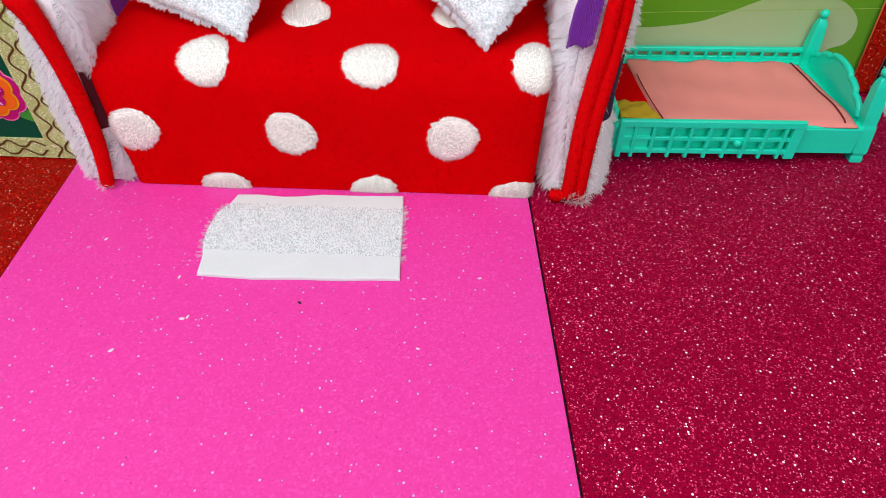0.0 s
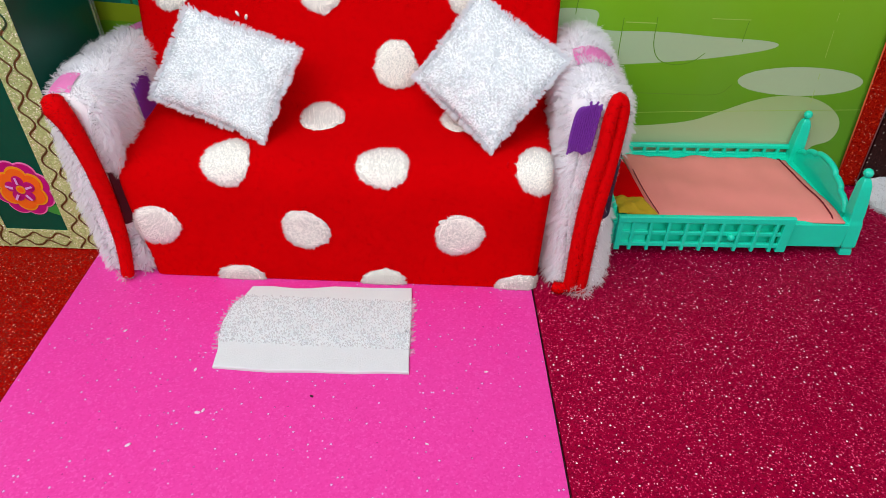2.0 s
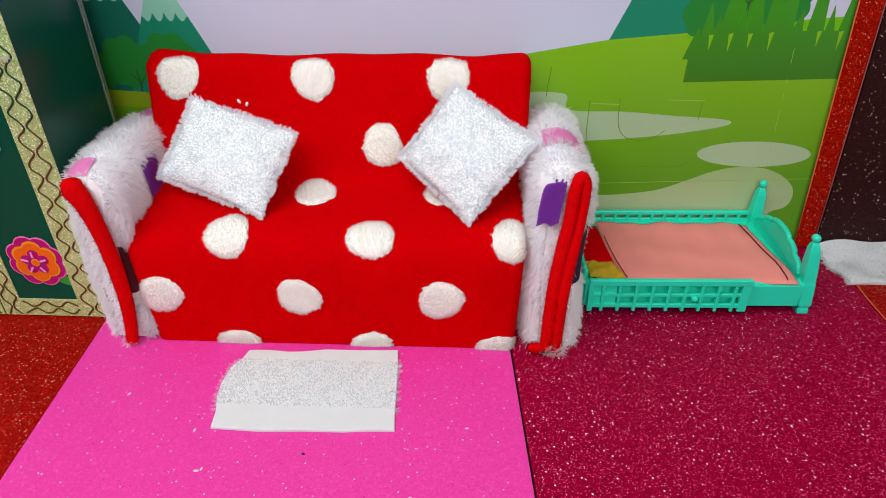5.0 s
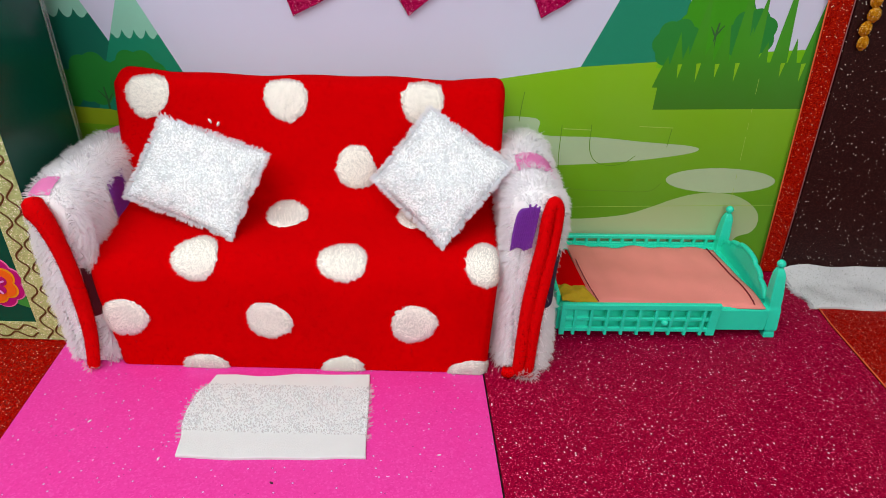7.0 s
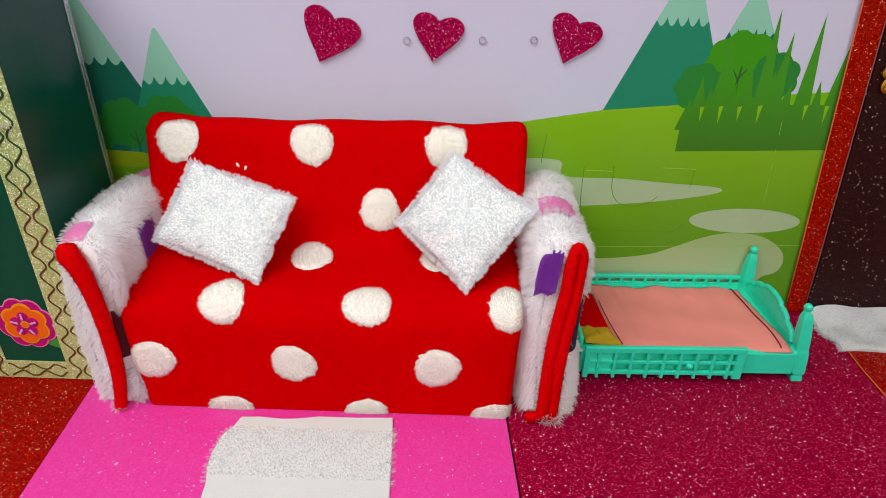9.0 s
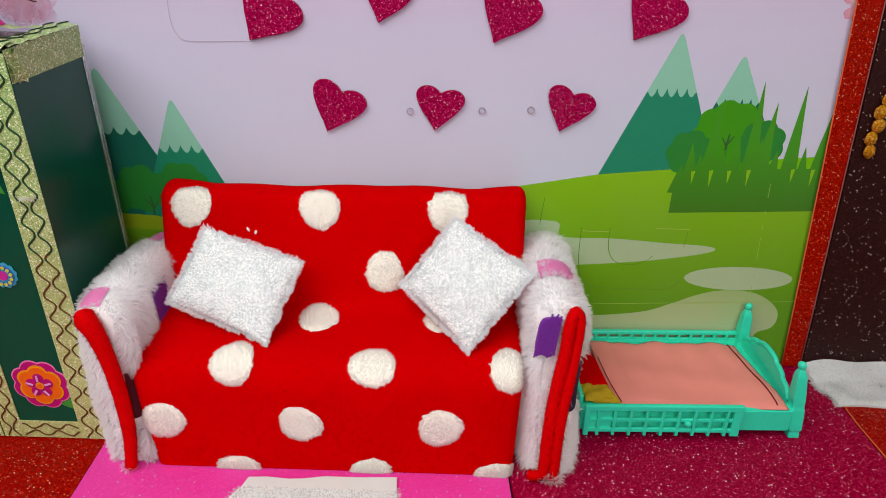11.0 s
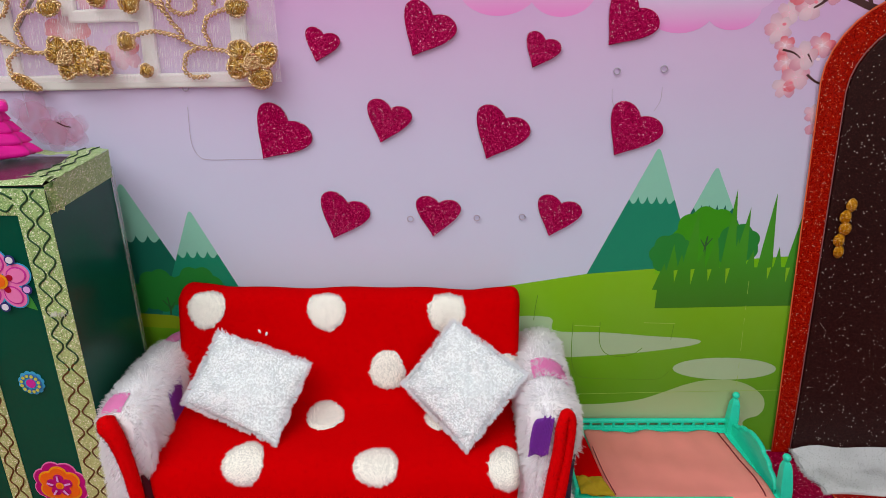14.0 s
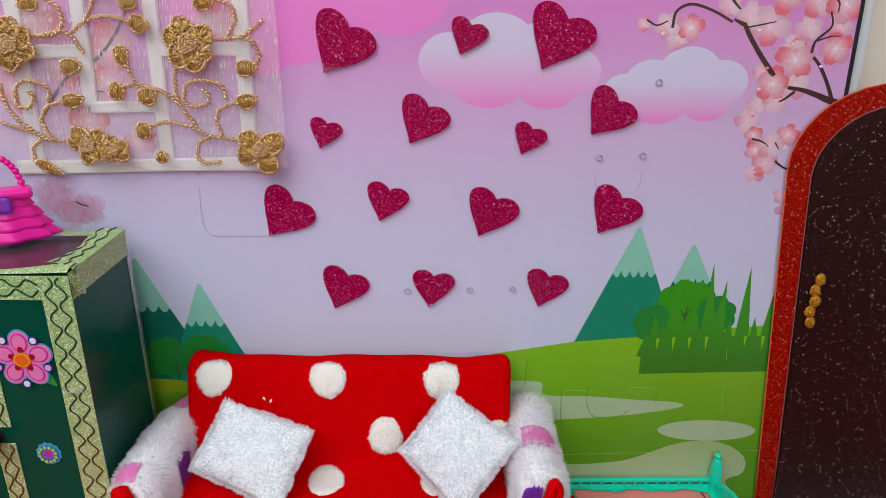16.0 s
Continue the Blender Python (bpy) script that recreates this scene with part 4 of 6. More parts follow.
    def twisted(p, r=0.00075, off=0.0013, pitch=0.0068):
        """Two strands wound round each other along a path."""
        t = np.gradient(p, axis=0)
        t /= np.linalg.norm(t, axis=1)[:, None] + 1e-12
        side = np.stack([-t[:, 2], np.zeros(len(t)), t[:, 0]], 1)
        s = np.concatenate([[0], np.cumsum(np.linalg.norm(np.diff(p, axis=0), axis=1))])
        two = []
        for ph in (0, math.pi):
            a = 2 * math.pi * s / pitch + ph
            two.append(tube_mesh(p + off * (np.cos(a)[:, None] * side + np.sin(a)[:, None] * np.array([0, 1.0, 0])), r, 5))
        return join(two)

    for c in cords:
        size = sum(math.dist(c[i], c[i + 1]) for i in range(len(c) - 1))
        p = glide([(x, 0.4672, z) for x, z in c], max(12, int(size / 0.0007)))
        p[:, 0] += 0.0005 * np.sin(np.arange(len(p)) * 0.35)
        put("cord", raw(*twisted(p)), gold_cord, cur, "twisted gold cord")

    def loop_path(cx, cz, rx, rz, turn, y, turns=1.0, shrink=0.0, wob=0.06, start=0.0):
        n = int(60 * turns)
        a = np.linspace(start, start + 2 * np.pi * turns, n)
        k = 1 - shrink * np.linspace(0, 1, n) + wob * np.sin(3 * a + 400 * cx)
        u, w = rx * k * np.cos(a), rz * k * np.sin(a)
        return np.stack([cx + u * math.cos(turn) - w * math.sin(turn), np.full(n, y) + 0.0006 * np.sin(5 * a), cz + u * math.sin(turn) + w * math.cos(turn)], 1)

    def knot(x, z, rx, rz, turn, mats=(gold_thread, gold_cord)):
        """A bud: a satin-stitched pad wound round with cord."""
        bud = base("bud", (x, 0.466, z))
        bud.parent, bud.matrix_parent_inverse = cur, Matrix.Translation(cur.location).inverted()
        rot = np.array([[math.cos(turn), 0, -math.sin(turn)], [0, 1, 0], [math.sin(turn), 0, math.cos(turn)]])
        v, f = ball((0, 0, 0), (rx * 0.75, 0.0014, rz * 0.75), 12, 6)
        put("pad", raw(v @ rot.T + np.array([x, 0.4675, z]), f), mats[0], bud)
        for k in range(8):
            u = -0.75 + 0.21 * k + 0.06 * rng.normal()
            h = math.sqrt(max(0.08, 1 - u * u)) * (0.75 + 0.2 * rng.random())
            p = np.array([(u * rx * 0.85 + 0.0008 * math.sin(2 * w + k), -0.0018 * math.cos(w) - 0.0004 * rng.random(), h * rz * 0.85 * math.sin(w)) for w in np.linspace(-1.5, 1.5, 7)]) @ rot.T + np.array([x, 0.4662, z])
            put("stitch", raw(*tube_mesh(p, 0.00055, 4)), mats[0], bud)
        put("rim", raw(*twisted(loop_path(x, z, rx * 0.92, rz * 0.92, turn, 0.4662, 1.15, 0.12), 0.00065, 0.0008, 0.0058)), mats[1], bud)

    for x, z, rx, rz, turn in ((-0.278, 0.418, 0.0095, 0.0065, 0.1), (-0.219, 0.449, 0.008, 0.0075, -0.5), (-0.236, 0.426, 0.006, 0.0085, 0.2), (-0.244, 0.399, 0.0068, 0.0075, 0), (-0.22, 0.395, 0.0085, 0.0075, 0.2), (-0.281, 0.392, 0.0095, 0.0062, 0.1), (-0.227, 0.368, 0.0068, 0.007, 0.3), (-0.215, 0.347, 0.005, 0.005, 0.0), (-0.139, 0.416, 0.0088, 0.0065, 0.0), (-0.141, 0.391, 0.009, 0.0064, 0.1), (-0.311, 0.3385, 0.0125, 0.0045, -0.5), (-0.302, 0.465, 0.009, 0.0065, 0.1), (-0.225, 0.4655, 0.008, 0.0075, 0.4), (-0.167, 0.4645, 0.0085, 0.007, 0.1), (-0.252, 0.479, 0.0085, 0.007, 0.3)):
        knot(x, z, rx, rz, turn)

    def rosette(x, z, r, petals, square=0.0):
        """A cord flower: satin petals wound with cord round a coiled heart."""
        ros = base("rosette", (x, 0.465, z))
        ros.parent, ros.matrix_parent_inverse = cur, Matrix.Translation(cur.location).inverted()
        for k in range(petals):
            a = 2 * math.pi * k / petals + 0.5 + 0.2 * rng.normal()
            d = r * 0.52 * (1 + square * 0.25)
            cx, cz = x + d * math.cos(a), z + d * math.sin(a)
            pr = r * (0.53 + 0.05 * rng.normal())
            v, f = ball((cx, 0.4665, cz), (pr * 0.98, 0.0024, pr * 0.9), 12, 6)
            petal = put("petal", raw(v, f), gold_thread, ros)
            st = []
            for q in range(9):
                b = a - 1.5 + 0.37 * q + 0.1 * rng.normal()
                o = 0.1 * pr * rng.normal(size=2)
                p = np.array([(cx + o[0] + pr * w * math.cos(b), 0.4657 - 0.003 * math.sqrt(max(0, 1 - w * w * 0.8)) - 0.0004 * math.sin(9 * w), cz + o[1] + pr * w * math.sin(b)) for w in np.linspace(0.0, 0.78, 6)])
                st.append(tube_mesh(p, 0.0006, 4))
            put("thread_fan", raw(*join(st)), gold_thread, ros)
            put("rim", raw(*twisted(loop_path(cx, cz, pr, pr * 0.85, a, 0.4645, 1.1, 0.06, 0.06, 1.4 * math.pi), 0.0007, 0.0009, 0.0062)), gold_cord, ros)
        put("heart_coil", raw(*twisted(loop_path(x, z, r * 0.42, r * 0.38, 0.3, 0.4622, 2.6, 0.85, 0.12), 0.00065, 0.0008, 0.0058)), gold_cord, ros)
        v, f = ball((x, 0.4655, z), (r * 0.42, 0.0026, r * 0.42), 12, 6)
        put("pad", raw(v, f), gold_thread, ros)

    rosette(-0.322, 0.4345, 0.0195, 6)
    rosette(-0.181, 0.434, 0.0195, 6)
    rosette(-0.2735, 0.3565, 0.0155, 5)
    rosette(-0.2525, 0.353, 0.0115, 5)
    rosette(-0.1325, 0.3525, 0.0165, 4, 1.0)


lace_curtain()


# ---- green cabinet with glitter tape ----
def tape(x0, x1, z0, z1, y, parent, upright=True, top_green=True):
    """A strip of glitter tape on a front, with two foil waves that meet and part."""
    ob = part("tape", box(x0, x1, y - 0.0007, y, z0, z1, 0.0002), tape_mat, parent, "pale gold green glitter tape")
    long0, long1 = (z0, z1) if upright else (x0, x1)
    mid, half = ((x0 + x1) / 2, (x1 - x0) / 2) if upright else ((z0 + z1) / 2, (z1 - z0) / 2)
    n = max(12, int((long1 - long0) / 0.0011))
    for sign in (-1, 1):
        s = np.linspace(long0 + 0.001, long1 - 0.001, n)
        a = 2 * np.pi * s / 0.018
        w = mid + sign * half * (0.40 + 0.29 * np.cos(a)) + 0.0003 * np.sin(2.3 * a)
        pts = np.stack([w, np.full(n, y - 0.0009), s], 1) if upright else np.stack([s, np.full(n, y - 0.0009), w], 1)
        verts, faces = tube_mesh(pts, 0.00075, 5, 0.4)
        mesh = raw(verts, faces)
        mesh.materials.append(tape_line_green)
        mesh.materials.append(tape_line_floor_tint)
        # Below mid-height the foil takes the painted floor reflection
        for p in mesh.polygons:
            p.material_index = 0 if (top_green and p.center.z > 0.155 + 0.004 * math.sin(900 * p.center.z)) else 1
        put("foil_wave", mesh, [], ob)


def cabinet():
    cab = tagged(base("cabinet", (-0.323, 0.405, 0.0)), "dark green glossy card cabinet edged with glitter tape", "cabinet")
    X0, X1, Y0, Y1, H = -0.4045, -0.2415, 0.3605, 0.452, 0.284
    part("body", box(X0, X1, Y0, Y1, 0.0006, H, 0.0008), green_paper, cab)
    for x0, x1, right in ((-0.3225, X1 + 0.0006, True), (X0 - 0.0006, -0.3235, False)):
        door = part("door", box(x0, x1, Y0 - 0.0016, Y0, 0.001, H - 0.001, 0.0004), green_paper, cab, "dark green glossy door")
        y = Y0 - 0.0017
        if right:
            tape(x1 - 0.0215, x1, 0.0008, H, y, door)
            tape(x0, x0 + 0.0155, 0.0008, 0.149, y, door)
            tape(x0, x0 + 0.0155, 0.163, H - 0.018, y, door)
            tape(x0 + 0.0155, x1 - 0.0215, 0.0008, 0.0165, y, door, False)
            tape(x0, x1 - 0.0215, H - 0.018, H, y, door, False)
        else:
            tape(x0, x0 + 0.0215, 0.0008, H, y, door)
            tape(x1 - 0.0155, x1, 0.0008, 0.0165, y, door)
            tape(x0 + 0.0215, x1 - 0.0155, 0.0008, 0.0165, y, door, False)
            tape(x0 + 0.0215, x1, H - 0.018, H, y, door, False)
    top_card = plain("dusky_gloss_card", lin(74, 58, 64), 0.25, amount=0.1, bump=0.05)
    part("top_panel", box(X0 + 0.002, X1 - 0.002, Y0 + 0.002, Y1 - 0.002, H + 0.0002, H + 0.0008), top_card, cab, "dusky glossy top panel")
    # a crumpled fold where the tapes meet at the corner
    fold = np.array([[(X1 + 0.0022 + 0.0016 * math.sin(7 * a + 5 * b), Y0 - 0.0015 + 0.013 * a, 0.268 + 0.017 * b - 0.003 * a * (1 - b) + 0.0012 * math.sin(9 * a - 4 * b)) for a in np.linspace(0, 1, 9)] for b in np.linspace(0, 1, 8)])
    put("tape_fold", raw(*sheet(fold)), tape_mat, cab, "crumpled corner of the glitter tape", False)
    # tape folded over the side and the top
    side = bmesh.new()
    vs = [side.verts.new(c) for c in ((X1 + 0.0008, Y0 - 0.001, 0.2665), (X1 + 0.0008, Y1, 0.2685), (X1 + 0.0016, Y1, 0.2895), (X1 + 0.0012, Y0 + 0.02, 0.287), (X1 + 0.0008, Y0 - 0.001, 0.2855))]
    side.faces.new(vs)
    ext = bmesh.ops.extrude_face_region(side, geom=list(side.faces))
    bmesh.ops.translate(side, vec=(-0.0006, 0, 0), verts=[g for g in ext["geom"] if isinstance(g, bmesh.types.BMVert)])
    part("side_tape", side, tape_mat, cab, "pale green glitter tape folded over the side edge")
    a = glide([(X0, Y0 - 0.002, H + 0.001), (-0.36, Y0 - 0.0022, H + 0.0014), (-0.30, Y0 - 0.0018, H + 0.001), (X1, Y0 - 0.002, H + 0.0025)], 24)
    b = glide([(X0, Y0 + 0.006, H + 0.0012), (-0.36, Y0 + 0.007, H + 0.003), (-0.30, Y0 + 0.006, H + 0.0012), (X1, Y0 + 0.014, H + 0.005)], 24)
    grid = np.array([a * (1 - k) + b * k + np.array([0, 0, 0.0012 * math.sin(3.1 * k)]) for k in np.linspace(0, 1, 6)])
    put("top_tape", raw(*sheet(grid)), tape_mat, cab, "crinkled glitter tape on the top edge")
    a = glide([(X1 + 0.0014, Y0 + 0.004, H + 0.003), (X1 + 0.0018, 0.40, H + 0.0042), (X1 + 0.0016, Y1 + 0.001, H + 0.006)], 20)
    b = glide([(X1 - 0.024, Y0 + 0.016, H + 0.0035), (X1 - 0.02, 0.41, H + 0.002), (X1 - 0.026, Y1 + 0.001, H + 0.004)], 20)
    grid = np.array([a * (1 - k) + b * k + np.array([0, 0, 0.002 * math.sin(3.1 * k)]) for k in np.linspace(0, 1, 6)])
    v, f = sheet(grid)
    v[:, 2] += 0.0006 * np.sin(v[:, 1] * 420) * np.cos(v[:, 0] * 350)
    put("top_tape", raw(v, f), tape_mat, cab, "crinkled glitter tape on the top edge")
    waves = []
    for sign in (0.3, 0.7):
        p = a * (1 - sign) + b * sign
        p[:, 0] += 0.0018 * np.sin(np.linspace(0, 26, 20))
        p[:, 2] += 0.0022
        waves.append(tube_mesh(glide(p, 60), 0.0005, 5))
    put("foil_wave", raw(*join(waves)), tape_line_green, cab)
    grid = np.array([[(x, y, H + 0.0045 + 0.0012 * math.sin(300 * x)) for x in np.linspace(X0, X1 - 0.02, 16)] for y in (Y1 - 0.012, Y1)])
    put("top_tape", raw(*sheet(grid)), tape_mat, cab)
    film = Nodes("clear_film")
    film.bsdf.inputs["Transmission Weight"].default_value = 0.9
    film.bsdf.inputs["Roughness"].default_value = 0.08
    film.bsdf.inputs["Base Color"].default_value = (0.9, 0.95, 0.93, 1)
    strip = part("film_edge", box(X1, X1 + 0.0012, Y1 - 0.002, Y1 + 0.003, 0.05, 0.276, 0.0004), film.mat, cab, "shiny clear film along the rear edge")
    # knob
    v, f = lathe([(0.35, 0), (0.6, 0.002), (0.45, 0.005), (0.8, 0.008), (1.0, 0.012), (0.9, 0.016), (0.5, 0.0185)], (0, 0, 0), 18)
    v = v * np.array([0.0085, 0.0085, 1])
    v = np.stack([-0.3195 + v[:, 0], Y0 - 0.0015 - v[:, 2], 0.156 + v[:, 1]], 1)
    put("knob", raw(v, f), knob_mat, cab, "glossy dark red knob")

    def sticker(x, z, r, layers, leaf=None):
        ob = base("flower_sticker", (x, Y0 - 0.002, z))
        ob.parent, ob.matrix_parent_inverse = cab, Matrix.Translation(cab.location).inverted()
        y = Y0 - 0.0019
        if leaf:
            lx, lz, c = leaf
            out = [(x + lx * k + 0.0055 * math.sin(math.pi * k) * s * (lz / math.hypot(lx, lz)), z + lz * k - 0.0055 * math.sin(math.pi * k) * s * (lx / math.hypot(lx, lz))) for s, ks in ((1, np.linspace(0, 1, 9)), (-1, np.linspace(1, 0, 9)[1:-1])) for k in ks]
            bm = slab(out, 0.0003, y, "y")
            part("leaf", bm, c, ob)
        for k, (name, rr, lobes, depth, turn, mat) in enumerate(layers):
            if lobes:
                out = [(x + r * rr * (1 - depth + depth * abs(math.cos(lobes * (a - turn) / 2)) ** 0.7) * math.cos(a), z + r * rr * (1 - depth + depth * abs(math.cos(lobes * (a - turn) / 2)) ** 0.7) * math.sin(a)) for a in np.linspace(0, 2 * math.pi, 80, endpoint=False)]
            else:
                out = oval(x, z, r * rr, r * rr, 20)
            part(name, slab(out, 0.0003, y - 0.00035 * (k + 1), "y"), mat, ob)
        return ob, y

    blue, orchid, rose, gold = ink("sticker_blue", 70, 130, 205), ink("sticker_orchid", 206, 50, 160), ink("sticker_pink", 240, 130, 190), ink("sticker_gold", 240, 160, 30)
    orange, berry, lilac, leafg, white = ink("sticker_orange", 245, 110, 30), ink("sticker_berry", 190, 20, 120), ink("sticker_lilac", 230, 170, 235), ink("sticker_leaf", 60, 150, 60), ink("sticker_white", 235, 235, 245)
    navy, red_ink = ink("sticker_navy", 50, 50, 120), ink("sticker_red", 170, 10, 50)
    aqua, lime = ink("sticker_aqua", 60, 170, 215), ink("sticker_lime", 205, 210, 90)
    ob, y = sticker(-0.2855, 0.2205, 0.0225, (("outline", 0.8, 0, 0, 0, navy),), (0.0205, -0.0225, leafg))
    for k in range(5):
        a = 1.57 + 2 * math.pi * k / 5
        for step, (name, mid, ra, rb, m) in enumerate((("petal_edge", 0.0132, 0.0102, 0.0088, aqua), ("petal", 0.0132, 0.0092, 0.0078, rose), ("petal_line", 0.0130, 0.0072, 0.0060, orchid), ("petal_heart", 0.0130, 0.0062, 0.0050, rose), ("petal_spot", 0.0078, 0.0024, 0.0022, red_ink))):
            cx, cz = -0.2855 + mid * math.cos(a), 0.2205 + mid * math.sin(a)
            out = [(cx + ra * math.cos(t) * math.cos(a) - rb * math.sin(t) * math.sin(a), cz + ra * math.cos(t) * math.sin(a) + rb * math.sin(t) * math.cos(a)) for t in np.linspace(0, 2 * math.pi, 24, endpoint=False)]
            part(name, slab(out, 0.0003, y - 0.0009 - 0.0003 * step - 0.00002 * k, "y"), m, ob)
    part("centre", slab(oval(-0.2855, 0.2205, 0.0064, 0.0058, 20), 0.0003, y - 0.0026, "y"), gold, ob)
    part("centre", slab(oval(-0.2855, 0.2205, 0.0046, 0.0042, 20), 0.0003, y - 0.0029, "y"), orange, ob)
    for k in range(5):
        a = 1.57 + math.pi / 5 + 2 * math.pi * k / 5
        part("dot", slab(oval(-0.2855 + 0.019 * math.cos(a), 0.2205 + 0.019 * math.sin(a), 0.0036, 0.0036, 14), 0.0003, y - 0.0025, "y"), navy, ob)
        part("dot", slab(oval(-0.2855 + 0.019 * math.cos(a), 0.2205 + 0.019 * math.sin(a), 0.0024, 0.0024, 14), 0.0003, y - 0.0029, "y"), lilac if k % 2 else white, ob)
    ob, y = sticker(-0.283, 0.1405, 0.0098, (("outline", 1.0, 12, 0.14, 0.2, aqua), ("ring", 0.78, 0, 0, 0, blue), ("centre", 0.5, 10, 0.2, 0, aqua), ("centre", 0.36, 0, 0, 0, orchid)))
    for k in range(12):
        a = 0.2 + 2 * math.pi * k / 12
        part("dot", slab(oval(-0.283 + 0.0064 * math.cos(a), 0.1405 + 0.0064 * math.sin(a), 0.0013, 0.0013, 8), 0.0003, y - 0.0022, "y"), lime, ob)
    ob, y = sticker(-0.2815, 0.0505, 0.0205, (("outline", 1.05, 8, 0.13, 0.3, rose), ("petals", 1.0, 8, 0.14, 0.3, berry), ("petals", 0.84, 6, 0.2, 0.5, gold), ("petals", 0.76, 6, 0.2, 0.5, orange), ("petals", 0.5, 5, 0.4, 1.57, berry), ("centre", 0.15, 0, 0, 0, gold), ("centre", 0.1, 0, 0, 0, orange)), (0.0215, -0.0225, leafg))
    for k in range(5):
        a = 1.57 + 2 * math.pi * k / 5
        part("stroke", slab(ribbon([(-0.2815 + d * math.cos(a), 0.0505 + d * math.sin(a)) for d in (0.0045, 0.007, 0.0095)], 0.0016, 0.8, 6)[::-1], 0.0003, y - 0.0031, "y"), lilac, ob)
    # the carton stands a little skewed
    for ob in cab.children_recursive:
        if ob.type == "MESH":
            for v in ob.data.vertices:
                v.co.x -= 0.09 * (v.co.y - Y0)
    return cab


cabinet()


def toy_handbag():
    """A small tiered plastic handbag with a beaded handle."""
    cx, cy, z0 = -0.3290, 0.424, 0.2885
    bag = tagged(base("toy_handbag", (cx, cy, z0)), "hot pink ruffled plastic toy handbag on the cabinet", "handbag")
    for k in range(4):
        zb = z0 + 0.0085 * k
        r0 = 0.037 - 0.0048 * k
        v, f = lathe([(r0 * 0.9, 0.0), (r0, 0.0015), (r0 * 0.97, 0.0035), (r0 * 0.88, 0.008), (r0 * 0.74, 0.0105)], (cx, cy, zb), 54, (1.0, 0.42), (0.07, 0.085, 0.075, 0.04, 0.0))
        put("ruffle", raw(v, f), hot_pink, bag)
    part("collar", box(cx - 0.0245, cx + 0.0245, cy - 0.011, cy + 0.011, z0 + 0.033, z0 + 0.041, 0.003), hot_pink, bag)
    part("plate", box(cx - 0.012, cx + 0.009, cy - 0.0135, cy - 0.0105, z0 + 0.024, z0 + 0.037, 0.0025), violet_plastic, bag, "violet plastic plate")
    for k in range(19):
        a = math.pi * k / 18
        v, f = ball((cx + 0.0185 * math.cos(a), cy, z0 + 0.04 + 0.027 * math.sin(a)), (0.0027, 0.0027, 0.0027), 8, 6)
        put("bead", raw(v, f), hot_pink, bag)
    bag.rotation_euler = (0, 0, radians(36))


toy_handbag()


# ---- sofa ----
PROFILE = glide([(0, 0.3335, 0.0012), (0, 0.334, 0.03), (0, 0.3355, 0.06), (0, 0.3385, 0.074), (0, 0.3455, 0.0825), (0, 0.357, 0.0862), (0, 0.38, 0.0878), (0, 0.402, 0.0885), (0, 0.4135, 0.0915), (0, 0.4195, 0.099), (0, 0.4255, 0.117), (0, 0.4355, 0.145), (0, 0.4445, 0.166), (0, 0.4505, 0.1692), (0, 0.4585, 0.1708), (0, 0.467, 0.169), (0, 0.4715, 0.164), (0, 0.4735, 0.14), (0, 0.4745, 0.07), (0, 0.4745, 0.0012)], 220)[:, 1:]
STEPS = np.concatenate([[0], np.cumsum(np.linalg.norm(np.diff(PROFILE, axis=0), axis=1))])


def cover_edges(y, z, s):
    """The cover's left and right ends, which spread towards the back's top."""
    k = np.interp(s, [0, 0.06, 0.085, 0.15, 0.25, 0.30, STEPS[-1]], [0, 0.3, 0.45, 0.7, 1, 1, 0.9])
    return -0.1945 - 0.018 * k, 0.0625 + 0.0095 * k


def on_cover(u, s, lift=0.0):
    """A place on the sofa cover: u from 0 to 1 across, s metres along its profile."""
    s = np.clip(s, 0, STEPS[-1])
    y, z = np.interp(s, STEPS, PROFILE[:, 0]), np.interp(s, STEPS, PROFILE[:, 1])
    e = 0.0008
    ty = np.interp(s + e, STEPS, PROFILE[:, 0]) - np.interp(s - e, STEPS, PROFILE[:, 0])
    tz = np.interp(s + e, STEPS, PROFILE[:, 1]) - np.interp(s - e, STEPS, PROFILE[:, 1])
    ln = np.hypot(ty, tz) + 1e-12
    ny, nz = -tz / ln, ty / ln
    x0, x1 = cover_edges(y, z, s)
    x = x0 + (x1 - x0) * u
    r = 0.0075
    d = np.minimum(x - x0, x1 - x)
    inset = np.where(d < r, r - np.sqrt(np.maximum(0, r * r - (r - np.minimum(d, r)) ** 2)), 0)
    wave = 0.0007 * np.sin(38 * x + 60 * s) + 0.0005 * np.sin(95 * x - 40 * s)
    h = lift - inset + wave * np.clip(s / 0.02, 0, 1)
    h = h + 0.0022 * np.exp(-((s - 0.262) / 0.014) ** 2) * np.clip(1.25 - np.minimum(x - x0, x1 - x) / 0.03, 0, 1) ** 0.7
    return np.stack([x, y + ny * h, np.maximum(z + nz * h, 0.001)], -1)


